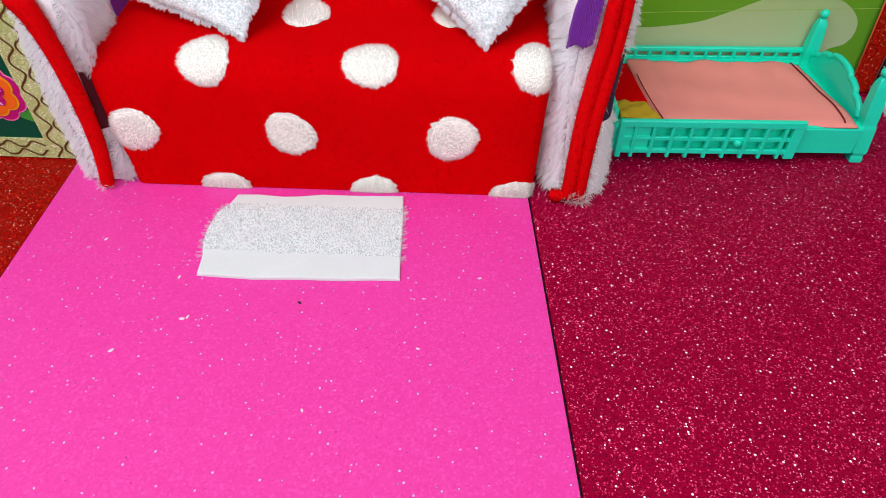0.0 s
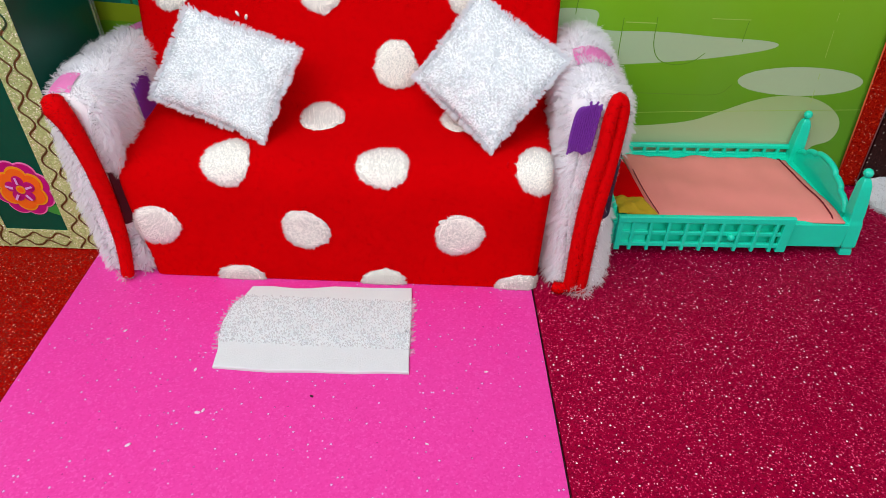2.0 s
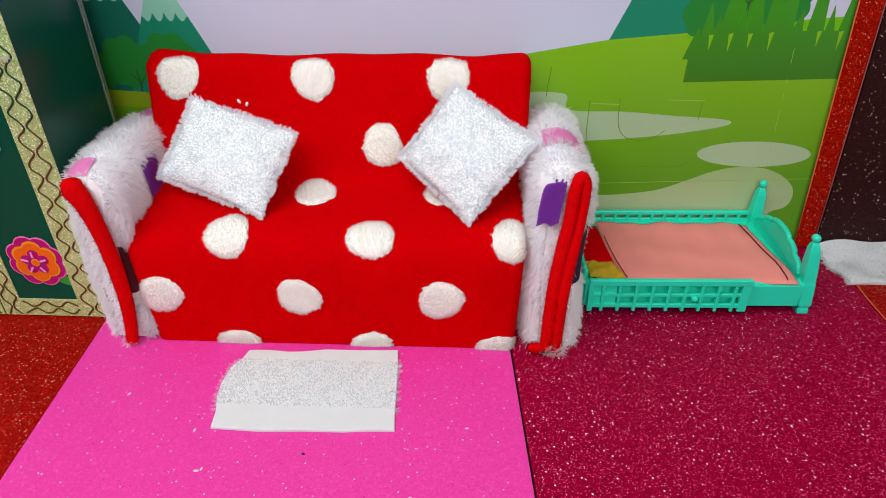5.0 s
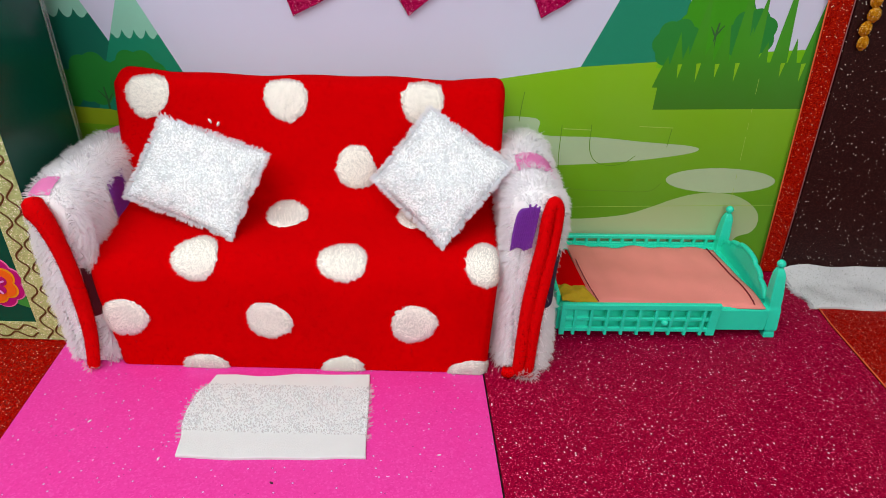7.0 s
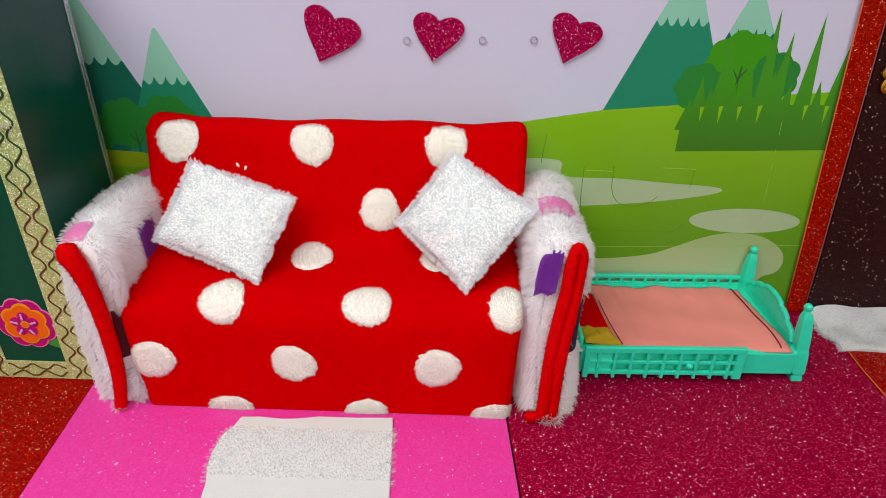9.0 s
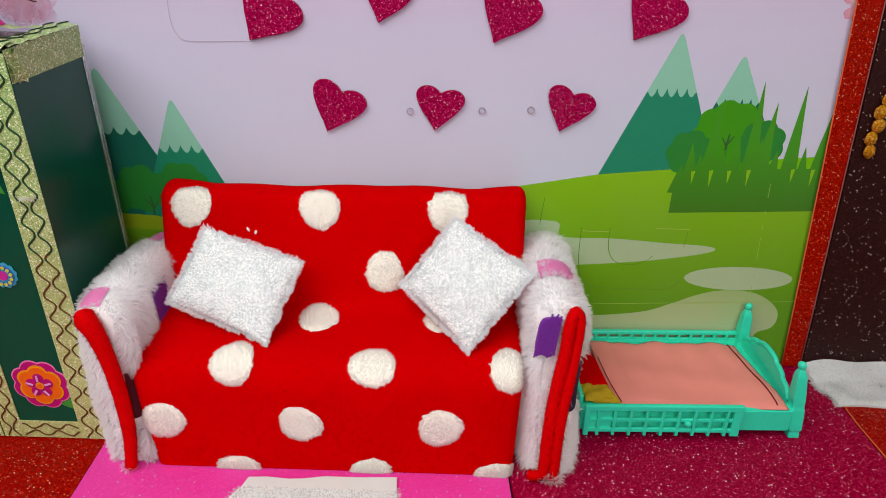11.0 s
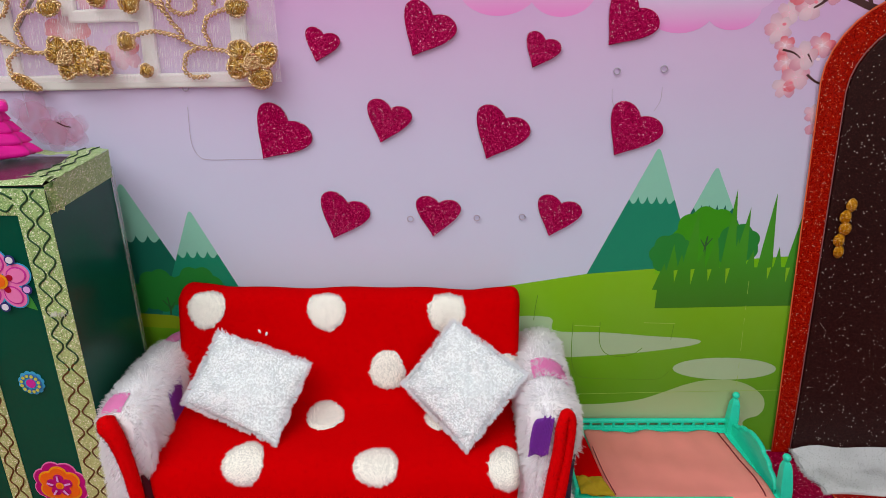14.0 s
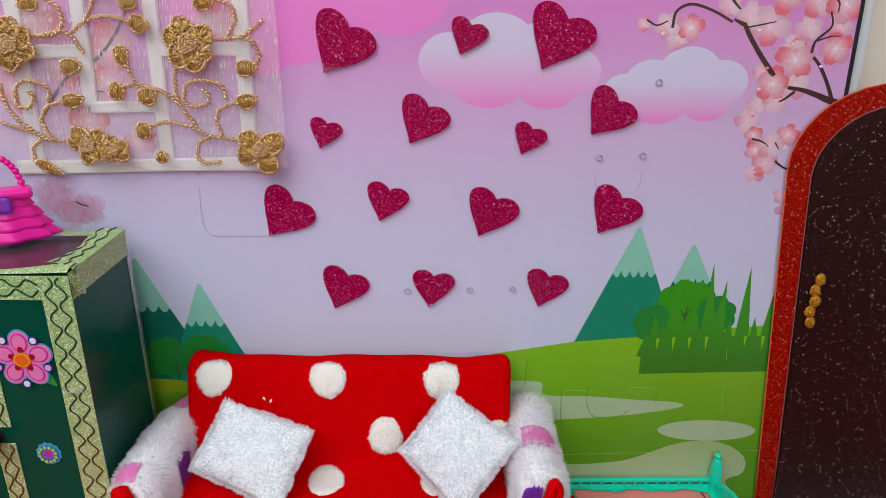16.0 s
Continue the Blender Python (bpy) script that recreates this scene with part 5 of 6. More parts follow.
def sofa():
    ob = tagged(base("sofa", (-0.07, 0.40, 0.0)), "toy sofa with red polka-dot plush and white fur armrests", "sofa")
    uu = np.concatenate([np.linspace(0, 0.03, 8)[:-1], np.linspace(0.03, 0.97, 56), np.linspace(0.97, 1, 8)[1:]])
    ss = np.linspace(0, STEPS[-1], 120)
    grid = on_cover(uu[None, :], ss[:, None])
    v, f = sheet(grid)
    n, m = grid.shape[:2]
    f.append(tuple(i * m for i in range(n)))
    f.append(tuple(i * m + m - 1 for i in range(n))[::-1])
    f = [q[::-1] for q in f]
    put("cover", raw(v, f), red_cloth, ob, "red plush cover over seat and back")
    rows = [((-0.185, -0.086, 0.012), (0.4411, 0.1597), 0.0154, 0.0160), ((-0.134, -0.0355, 0.06), (0.4258, 0.1148), 0.0150, 0.0150), ((-0.083, 0.011), (0.397, 0.0884), 0.015, 0.0165), ((-0.132, -0.036, 0.0565), (0.3468, 0.0836), 0.0152, 0.0158), ((-0.1815, -0.0855, 0.011), (0.3346, 0.043), 0.0152, 0.014), ((-0.133, -0.038, 0.051), (0.3335, 0.0015), 0.0152, 0.0115)]
    dots = [(x, STEPS[np.argmin(np.hypot(PROFILE[:, 0] - yz[0], PROFILE[:, 1] - yz[1]))], rx if x < 0.055 else 0.0125, rs) for xs, yz, rx, rs in rows for x in xs]
    p, nn = scatter(v, f[:-2], 46000, lambda q, w: (q[:, 1] < 0.47))
    nn = np.where((nn[:, 1:2] > 0.3) & (p[:, 2:3] < 0.17), -nn, nn)
    along = STEPS[np.argmin((p[:, 1:2] - PROFILE[None, :, 0]) ** 2 + (p[:, 2:3] - PROFILE[None, :, 1]) ** 2, axis=1)]
    free = np.all([((p[:, 0] - x) / rx) ** 2 + ((along - s0) / rs) ** 2 > 0.97 for x, s0, rx, rs in dots], axis=0)
    p, nn = p[free], nn[free]
    tagged(put("plush", raw(*tufts(p, nn, 0.0010, 0.0005, 0.5, 0.1, up=2.2)), red_pile, ob, "short red pile", False), kind="stuff")

    def spot(x, yz, rx, rs, seed):
        s0 = STEPS[np.argmin(np.hypot(PROFILE[:, 0] - yz[0], PROFILE[:, 1] - yz[1]))]
        rings, segs = 7, 44
        pts = []
        for i in range(rings + 1):
            k = i / rings
            row = []
            for j in range(segs):
                a = 2 * math.pi * j / segs
                jag = 1 + 0.05 * math.sin(2 * a + seed) + 0.035 * math.sin(3 * a + 2.1 * seed) + 0.03 * rng.normal() * (k > 0.9)
                xx = x + rx * k * jag * math.cos(a)
                s = s0 + rs * k * jag * math.sin(a)
                s = max(s, 0.0)
                x0, x1 = cover_edges(0, 0, s)
                u = min(max((xx - x0) / (x1 - x0), 0.002), 0.998)
                row.append(on_cover(np.array(u), np.array(s), 0.0004 + 0.0014 * (1 - k ** 5)))
            pts.append(row)
        v, f = sheet(np.array(pts), True)
        f = [q[::-1] for q in f]
        sp = put("spot", raw(v, f), spot_cloth, ob, "white plush polka dot")
        p, nn = scatter(v, f, 2600)
        mid = on_cover(np.array((x - cover_edges(0, 0, s0)[0]) / (cover_edges(0, 0, s0)[1] - cover_edges(0, 0, s0)[0])), np.array(s0))
        out = p - mid
        far = np.linalg.norm(out, axis=1)[:, None]
        flip = np.sign(np.sum(nn * np.array([0, -0.7, 0.7]), axis=1))[:, None]
        nn = nn * np.where(flip == 0, 1, flip)
        rim = far[:, 0] / max(rx, rs) > 0.78
        nap = tufts(p[~rim], nn[~rim], 0.0009, 0.0006, 0.6, 0.1, up=2.5)
        tagged(put("plush", raw(*nap), spot_pile, sp, "", False), kind="stuff")
        hairs = tufts(p[rim], nn[rim] + 1.1 * out[rim] / (far[rim] + 1e-9), 0.0016, 0.0005, 0.45, 0.1, up=2.2, gather=0.4, cell=0.0026, toward=nn[rim])
        tagged(put("rim_hairs", raw(*hairs), spot_pile, sp, "", False), kind="stuff")

    for i, (xs, yz, rx, rs) in enumerate(rows):
        for j, x in enumerate(xs):
            spot(x, yz, rx if x < 0.055 else 0.0125, rs, 1.7 * i + 2.9 * j)

    def arm_mesh(xb, xt, hw, height, y0, y1, tip, grow=0.0):
        """A padded armrest: a rounded slab leaning a little outwards."""
        rows = []
        ys = np.concatenate([y0 + 0.014 * (1 - np.cos(np.linspace(0, math.pi / 2, 6))), np.linspace(y0 + 0.02, y1 - 0.016, 12), y1 - 0.014 + 0.014 * np.sin(np.linspace(0.1, math.pi / 2, 6))])
        for y in ys:
            d = min(y - y0, y1 - y)
            k = math.sqrt(max(0.0, 1 - (1 - min(d, 0.014) / 0.014) ** 2))
            w = hw * (0.45 + 0.55 * k) + grow
            h = height * (0.93 + 0.07 * k) + grow + 0.003 * math.sin(26 * (y - y0))
            row = []
            for z in np.linspace(0.0015, h - w, 10)[:-1]:
                row.append((-w, z))
            for a in np.linspace(math.pi, 0, 13):
                row.append((w * math.cos(a), h - w + w * math.sin(a)))
            for z in np.linspace(h - w, 0.0015, 10)[1:]:
                row.append((w, z))
            rows.append([(xb + (xt - xb) * z / height + dx + 0.0012 * math.sin(60 * z + 40 * y), y + tip * z * (y1 - y) / (y1 - y0), z) for dx, z in row])
        v, f = sheet(np.array(rows))
        m = len(rows[0])
        f.append(tuple(range(m)))
        f.append(tuple(range(len(v) - m, len(v)))[::-1])
        return v, f

    def patch(name, v_f, mat, inside, lift, arm, label):
        """An embroidered patch that follows the armrest."""
        v, f = v_f
        v = np.asarray(v)
        keep = [q for q in f if inside(v[list(q)].mean(axis=0))]
        if keep:
            put(name, raw(v, keep), mat, arm, label)

    def tendril(name, pts, radius, mat, arm, label, fuzz=900):
        p = glide(pts, 50)
        r = np.interp(np.linspace(0, 1, 50), np.linspace(0, 1, len(radius)), radius)
        r = r * (1 + 0.015 * np.sin(np.arange(50) * 1.3))
        v, f = tube_mesh(p, r, 10)
        put(name, raw(v, f), red_cord, arm, label)
        q, nn = scatter(v, f, fuzz)
        c = p[np.argmin(np.linalg.norm(q[:, None] - p[None], axis=2), axis=1)]
        nn = (q - c) / (np.linalg.norm(q - c, axis=1)[:, None] + 1e-9)
        tagged(put("fuzz", raw(*tufts(q, nn, 0.0014, 0.0005, 0.5, 0.1, up=2.0)), red_pile, arm, "", False), kind="stuff")

    def armrest(xb, xt, hw, height, y0, y1, tip, bare, label):
        arm = base("armrest", (xb, (y0 + y1) / 2, 0))
        arm.parent, arm.matrix_parent_inverse = ob, Matrix.Translation(ob.location).inverted()
        arm["label"] = label
        v, f = arm_mesh(xb, xt, hw, height, y0, y1, tip)
        pad = put("padding", raw(v, f), fur_skin, arm)
        pad.data.polygons[len(f) - 1].use_smooth = pad.data.polygons[len(f) - 2].use_smooth = False
        q, nn = scatter(v, f, 34000, lambda a, b: ~bare(a) & (a[:, 2] > 0.003))
        c = np.stack([np.interp(q[:, 2], [0, height], [xb, xt]), np.clip(q[:, 1], y0 + 0.016 + tip * q[:, 2], y1 - 0.014), np.minimum(q[:, 2], height - hw)], 1)
        out = (q - c) / (np.linalg.norm(q - c, axis=1)[:, None] + 1e-9)
        # Normals turned up and forward stand in for light scattered in the fur
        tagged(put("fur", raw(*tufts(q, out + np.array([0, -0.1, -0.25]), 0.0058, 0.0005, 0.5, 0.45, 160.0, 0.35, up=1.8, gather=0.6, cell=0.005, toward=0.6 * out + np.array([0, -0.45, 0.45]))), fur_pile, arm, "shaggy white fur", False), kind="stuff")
        return arm, (xb, xt, hw, height, y0, y1, tip)

    # the arm beside the cabinet
    def bare_l(a):
        purple = (a[:, 0] > -0.207) & (a[:, 1] > 0.383) & (a[:, 1] < 0.408) & (a[:, 2] > 0.076) & (a[:, 2] < 0.113)
        pink = (a[:, 2] > 0.115) & ((((a[:, 1] - 0.3535) / 0.0065) ** 2 + ((a[:, 0] + 0.2215) / 0.0085) ** 2 < 1) | ((a[:, 1] > 0.44) & (a[:, 1] < 0.466)))
        dark = (a[:, 0] > -0.206) & (a[:, 1] < 0.360) & (a[:, 2] > 0.036) & (a[:, 2] < 0.077)
        front = (a[:, 1] < 0.344) & (abs(a[:, 0] + 0.2075 + 0.02 * a[:, 2]) < 0.003)
        return purple | pink | dark | front
    arm, dims = armrest(-0.2145, -0.2185, 0.0165, 0.1285, 0.3365, 0.47, 0.05, bare_l, "white fur armrest with red pipe-cleaner trim")
    skin = arm_mesh(*dims, 0.0012)
    one = lambda c: bare_l(np.array([c]))[0]  # noqa: E731
    patch("patch", skin, purple_cloth, lambda c: one(c) and c[0] > -0.207 and 0.38 < c[1] < 0.41 and c[2] > 0.07, 0, arm, "purple embroidered patch")
    patch("patch", skin, pink_patch, lambda c: c[2] > 0.112 and c[0] < -0.212 and (0.345 < c[1] < 0.362 or 0.44 < c[1] < 0.466), 0, arm, "pink embroidered patch")
    patch("patch", skin, maroon_cloth, lambda c: c[0] > -0.207 and c[1] < 0.362 and 0.036 < c[2] < 0.08, 0, arm, "dark maroon strip")
    tendril("trim", [(-0.2095, 0.3285, 0.004), (-0.2060, 0.330, 0.03), (-0.2055, 0.331, 0.06), (-0.2085, 0.3325, 0.09), (-0.2135, 0.334, 0.111), (-0.2190, 0.336, 0.1205), (-0.2215, 0.34, 0.1235)], [0.004, 0.0044, 0.0048, 0.005, 0.0058, 0.007, 0.0058], red_pile, arm, "red pipe-cleaner trim", 2200)
    # the arm beside the bed

    def bare_r(a):
        purple = (a[:, 1] < 0.362) & (a[:, 0] < 0.0855) & (a[:, 0] > 0.0742) & (a[:, 2] > 0.0985) & (a[:, 2] < 0.1245)
        pink = (a[:, 2] > 0.118) & (((a[:, 1] - 0.400) / 0.0085) ** 2 + ((a[:, 0] - 0.0945) / 0.0105) ** 2 < 1)
        navy = (a[:, 0] > 0.0975) & (a[:, 1] < 0.374) & (a[:, 2] > 0.05) & (a[:, 2] < 0.092)
        front = (a[:, 1] < 0.343 + 0.12 * a[:, 2]) & (abs(a[:, 0] - 0.089 - 0.06 * a[:, 2]) < 0.004)
        return purple | pink | navy | front
    arm, dims = armrest(0.0865, 0.0885, 0.0182, 0.131, 0.3365, 0.4775, 0.12, bare_r, "white fur armrest with looped red pipe-cleaner trim")
    skin = arm_mesh(*dims, 0.0012)
    one_r = lambda c: bare_r(np.array([c]))[0]  # noqa: E731
    bm = slab([(0.0798 + 0.0062 * math.copysign(abs(math.cos(a)) ** 0.4, math.cos(a)), 0.1112 + 0.0125 * math.copysign(abs(math.sin(a)) ** 0.55, math.sin(a)) + 0.15 * 0.0082 * math.cos(a)) for a in np.linspace(0, 2 * math.pi, 32, endpoint=False)], 0.002, 0.0, "y", 0.0005)
    for v in bm.verts:
        v.co.y += 0.3352 + 0.10 * v.co.z
        v.co.x += 0.13 * (v.co.z - 0.1115)
    part("patch", bm, purple_cloth, arm, "purple embroidered patch", True)
    for k in range(11):
        x = 0.0742 + 0.00122 * k
        low, high = 0.0965 + 0.0022 * abs(math.sin(2.7 * k)), 0.1268 - 0.0105 * max(0.0, (0.0805 - x) / 0.0065) ** 2 + 0.0012 * math.sin(4.1 * k)
        z = np.linspace(low, high, 22)
        put("stitch", raw(*tube_mesh(np.stack([x + 0.13 * (z - 0.1115) + 0.0004 * np.sin(z * 2900 + 1.9 * k), 0.3332 + 0.10 * z + 0.0003 * np.sin(z * 2400 + 2.3 * k), z], 1), 0.0007, 5)), purple_cloth, arm)
    patch("patch", skin, pink_patch, lambda c: c[2] > 0.112 and 0.388 < c[1] < 0.412 and c[0] > 0.08, 0, arm, "pink embroidered patch")
    patch("patch", skin, navy_cloth, lambda c: c[0] > 0.0975 and c[1] < 0.366 and 0.05 < c[2] < 0.09, 0, arm, "dark navy strip")
    tendril("trim", [(0.083, 0.3315, 0.004), (0.0842, 0.332, 0.02), (0.0855, 0.3345, 0.049), (0.0885, 0.338, 0.078), (0.092, 0.341, 0.101), (0.0938, 0.344, 0.1215), (0.097, 0.3465, 0.1300), (0.1005, 0.346, 0.1225), (0.0985, 0.342, 0.1), (0.0955, 0.338, 0.078), (0.0918, 0.334, 0.049), (0.0902, 0.331, 0.003)], [0.004, 0.0045, 0.0046, 0.0044, 0.004, 0.0036, 0.0036, 0.004, 0.0043, 0.004], red_pile, arm, "looped red pipe-cleaner trim", 3000)
    q, nn = scatter(*ball((0.0885, 0.330, 0.004), (0.0075, 0.004, 0.004)), 260)
    tagged(put("fuzz", raw(*tufts(q, nn, 0.004, 0.0006, 0.7, 0.3)), fur_pile, arm, "frayed white foot", False), kind="stuff")
    tendril("trim", [(0.0725, 0.3325, 0.005), (0.0765, 0.3312, 0.0045), (0.081, 0.331, 0.006)], [0.003, 0.0038, 0.003], red_pile, arm, "red pipe-cleaner foot", 400)
    q, nn = scatter(*ball((-0.212, 0.3275, 0.0035), (0.004, 0.003, 0.0035)), 120)
    tagged(put("fuzz", raw(*tufts(q, nn, 0.003, 0.0006, 0.7, 0.3)), spot_pile, ob, "frayed white thread ends", False), kind="stuff")
    q, nn = scatter(*ball((-0.2, 0.3445, 0.097), (0.006, 0.005, 0.024)), 1500)
    # Normals turned up and forward here too, to brighten these tufts
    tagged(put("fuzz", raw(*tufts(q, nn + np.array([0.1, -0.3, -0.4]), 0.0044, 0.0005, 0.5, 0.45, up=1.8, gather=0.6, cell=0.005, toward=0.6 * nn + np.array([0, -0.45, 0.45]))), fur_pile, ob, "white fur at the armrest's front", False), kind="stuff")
    q, nn = scatter(*ball((-0.1985, 0.337, 0.017), (0.0055, 0.004, 0.015)), 900)
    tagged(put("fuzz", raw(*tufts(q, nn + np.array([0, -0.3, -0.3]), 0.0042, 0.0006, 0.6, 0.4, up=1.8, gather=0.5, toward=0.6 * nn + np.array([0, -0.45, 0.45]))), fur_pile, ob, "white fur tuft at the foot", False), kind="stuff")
    return ob


sofa()


def pillow(corners, thick, label):
    """A small stuffed square of terry cloth."""
    c = np.array(corners)
    n = np.cross(c[1] - c[0], c[3] - c[0])
    n /= np.linalg.norm(n)
    if n[1] > 0:
        n = -n
    ob = tagged(base("pillow", tuple(c.mean(axis=0) - np.array([0, 0, 0.03]))), label, "pillow", "pillows on the sofa")
    k = 26
    front, back = [], []
    for i in range(k):
        fr, br = [], []
        for j in range(k):
            a, b = i / (k - 1), j / (k - 1)
            p = (1 - a) * ((1 - b) * c[0] + b * c[1]) + a * ((1 - b) * c[3] + b * c[2])
            mid = c.mean(axis=0)
            ea, eb = 4 * a * (1 - a), 4 * b * (1 - b)
            pull = 0.022 * (max(0, 1 - ea * 3) * eb + max(0, 1 - eb * 3) * ea)
            p = p + (mid - p) * pull
            h = thick * (max(0, ea) * max(0, eb)) ** 0.42
            h += 0.0009 * math.sin(9 * a + 4 * b) * ea * eb + 0.0007 * math.sin(14 * b - 6 * a) * ea * eb
            fr.append(p + n * h)
            br.append(p - n * h * 0.55)
        front.append(fr)
        back.append(br)
    v1, f1 = sheet(np.array(front))
    v2, f2 = sheet(np.array(back))
    v, f = join([(v1, f1), (v2, [q[::-1] for q in f2])])
    put("cushion", raw(v, f), terry_base, ob)
    tri = np.cross(v1[f1[300][1]] - v1[f1[300][0]], v1[f1[300][2]] - v1[f1[300][0]])
    flip = 1.0 if np.dot(tri, n) > 0 else -1.0
    q, nn = scatter(v1, f1, 13000)
    rim_v = np.array(front)
    tagged(put("terry", raw(*tufts(q, nn * flip, 0.0019, 0.0006, 1.2, 0.25, 260.0, 0.7, up=1.6, gather=0.3, cell=0.0026)), terry_pile, ob, "white terry loops", False), kind="stuff")
    rim = np.concatenate([rim_v[0], rim_v[:, -1], rim_v[-1][::-1], rim_v[::-1, 0]])
    at = rng.random(1700) * (len(rim) - 1)
    lo = at.astype(int)
    q = rim[lo] + (at - lo)[:, None] * (rim[np.minimum(lo + 1, len(rim) - 1)] - rim[lo])
    out = q - c.mean(axis=0)
    out /= np.linalg.norm(out, axis=1)[:, None]
    tagged(put("fringe", raw(*tufts(q, 0.85 * out + 0.55 * n, 0.0036, 0.0007, 0.45, 0.15, 300.0, 0.8, up=1.8, gather=0.4, cell=0.003, toward=np.tile(n, (len(q), 1)))), terry_ends, ob, "frayed terry edge", False), kind="stuff")


pillow([(-0.165, 0.4145, 0.1528), (-0.0945, 0.406, 0.131), (-0.1125, 0.3625, 0.0895), (-0.1925, 0.3935, 0.1025)], 0.0085, "white terry-cloth pillow leaning back on the sofa")
pillow([(0.0185, 0.4185, 0.162), (0.0718, 0.387, 0.135), (0.0295, 0.3595, 0.0888), (-0.0198, 0.4025, 0.1155)], 0.0085, "white terry-cloth pillow leaning on its corner")
for x, along, turn in ((-0.1405, 0.2105, 0.5), (-0.1348, 0.2085, -0.4)):
    x0, x1 = cover_edges(0, 0, along)
    spot_at = on_cover(np.array((x - x0) / (x1 - x0)), np.array(along), 0.0014)
    v, f = ball((0, 0, 0), (0.0011, 0.0009, 0.002), 8, 5)
    v = np.stack([v[:, 0] * math.cos(turn) - v[:, 2] * math.sin(turn), v[:, 1], v[:, 0] * math.sin(turn) + v[:, 2] * math.cos(turn)], 1)
    tagged(put("lint_bit", raw(v + spot_at, f), spot_cloth), "tiny white lint bit on the red plush", "lint")


# ---- mats ----
def mat(outline, z, fluffy, label, hem):
    """A scrap of towelling; fluffy says where the loops stand."""
    ob = tagged(base("floor_mat", (sum(p[0] for p in outline) / len(outline), sum(p[1] for p in outline) / len(outline), z)), label, "mat", "white mats on the floor")
    part("cloth", slab(outline, 0.0021, z + 0.0023, "z", 0.0007), hem_cloth, ob)
    xs, ys = [p[0] for p in outline], [p[1] for p in outline]
    n = int(fluffy[2] * 1)
    q = np.stack([rng.uniform(min(xs), max(xs), n), rng.uniform(fluffy[0], fluffy[1], n), np.full(n, z + 0.0023)], 1)
    keep = []
    m = len(outline)
    for x, y, _ in q:
        inside = False
        for i in range(m):
            (ax, ay), (bx, by) = outline[i - 1], outline[i]
            if (ay > y) != (by > y) and x < (bx - ax) * (y - ay) / (by - ay) + ax:
                inside = not inside
        keep.append(inside)
    q = q[np.array(keep)]
    nn = np.tile(np.array([[0, 0, 1.0]]), (len(q), 1))
    tagged(put("terry", raw(*tufts(q, nn, fluffy[3], 0.0007, 1.2, 0.1, 250.0, 0.8, up=2.2, gather=0.3, cell=0.003)), terry_pile, ob, "flattened white loops", False), kind="stuff")
    mx, my = sum(xs) / m, sum(ys) / m
    edge = []
    for i in range(m):
        (ax, ay), (bx, by) = outline[i - 1], outline[i]
        if abs(by - ay) > 0.5 * abs(bx - ax):
            for k in rng.random(int(math.hypot(bx - ax, by - ay) / 0.0006)):
                if fluffy[0] - 0.004 < ay + k * (by - ay) < fluffy[1] + 0.004:
                    edge.append((ax + k * (bx - ax), ay + k * (by - ay), z + 0.001))
    edge = np.array(edge)
    away = np.stack([np.sign(edge[:, 0] - mx), 0.3 * np.sign(edge[:, 1] - my), np.full(len(edge), 0.25)], 1)
    tagged(put("fringe", raw(*tufts(edge, away / np.linalg.norm(away, axis=1)[:, None], 0.0028, 0.0008, 0.7, 0.1, 250.0, 0.8)), terry_pile, ob, "frayed edge", False), kind="stuff")


mat([(-0.1265, 0.2535), (-0.11, 0.2528), (-0.095, 0.2522), (-0.07, 0.2535), (-0.045, 0.2538), (-0.03, 0.2552), (-0.0137, 0.2555), (-0.0150, 0.27), (-0.016, 0.29), (-0.0172, 0.308), (-0.019, 0.3275), (-0.045, 0.3262), (-0.07, 0.3262), (-0.085, 0.3235), (-0.095, 0.3228), (-0.11, 0.3242), (-0.1235, 0.3235), (-0.1262, 0.314), (-0.131, 0.306), (-0.1325, 0.29), (-0.1312, 0.278), (-0.128, 0.268)], 0.0008, (0.272, 0.314, 7000, 0.0012), "white terry rug with plain woven hems before the sofa", 0)


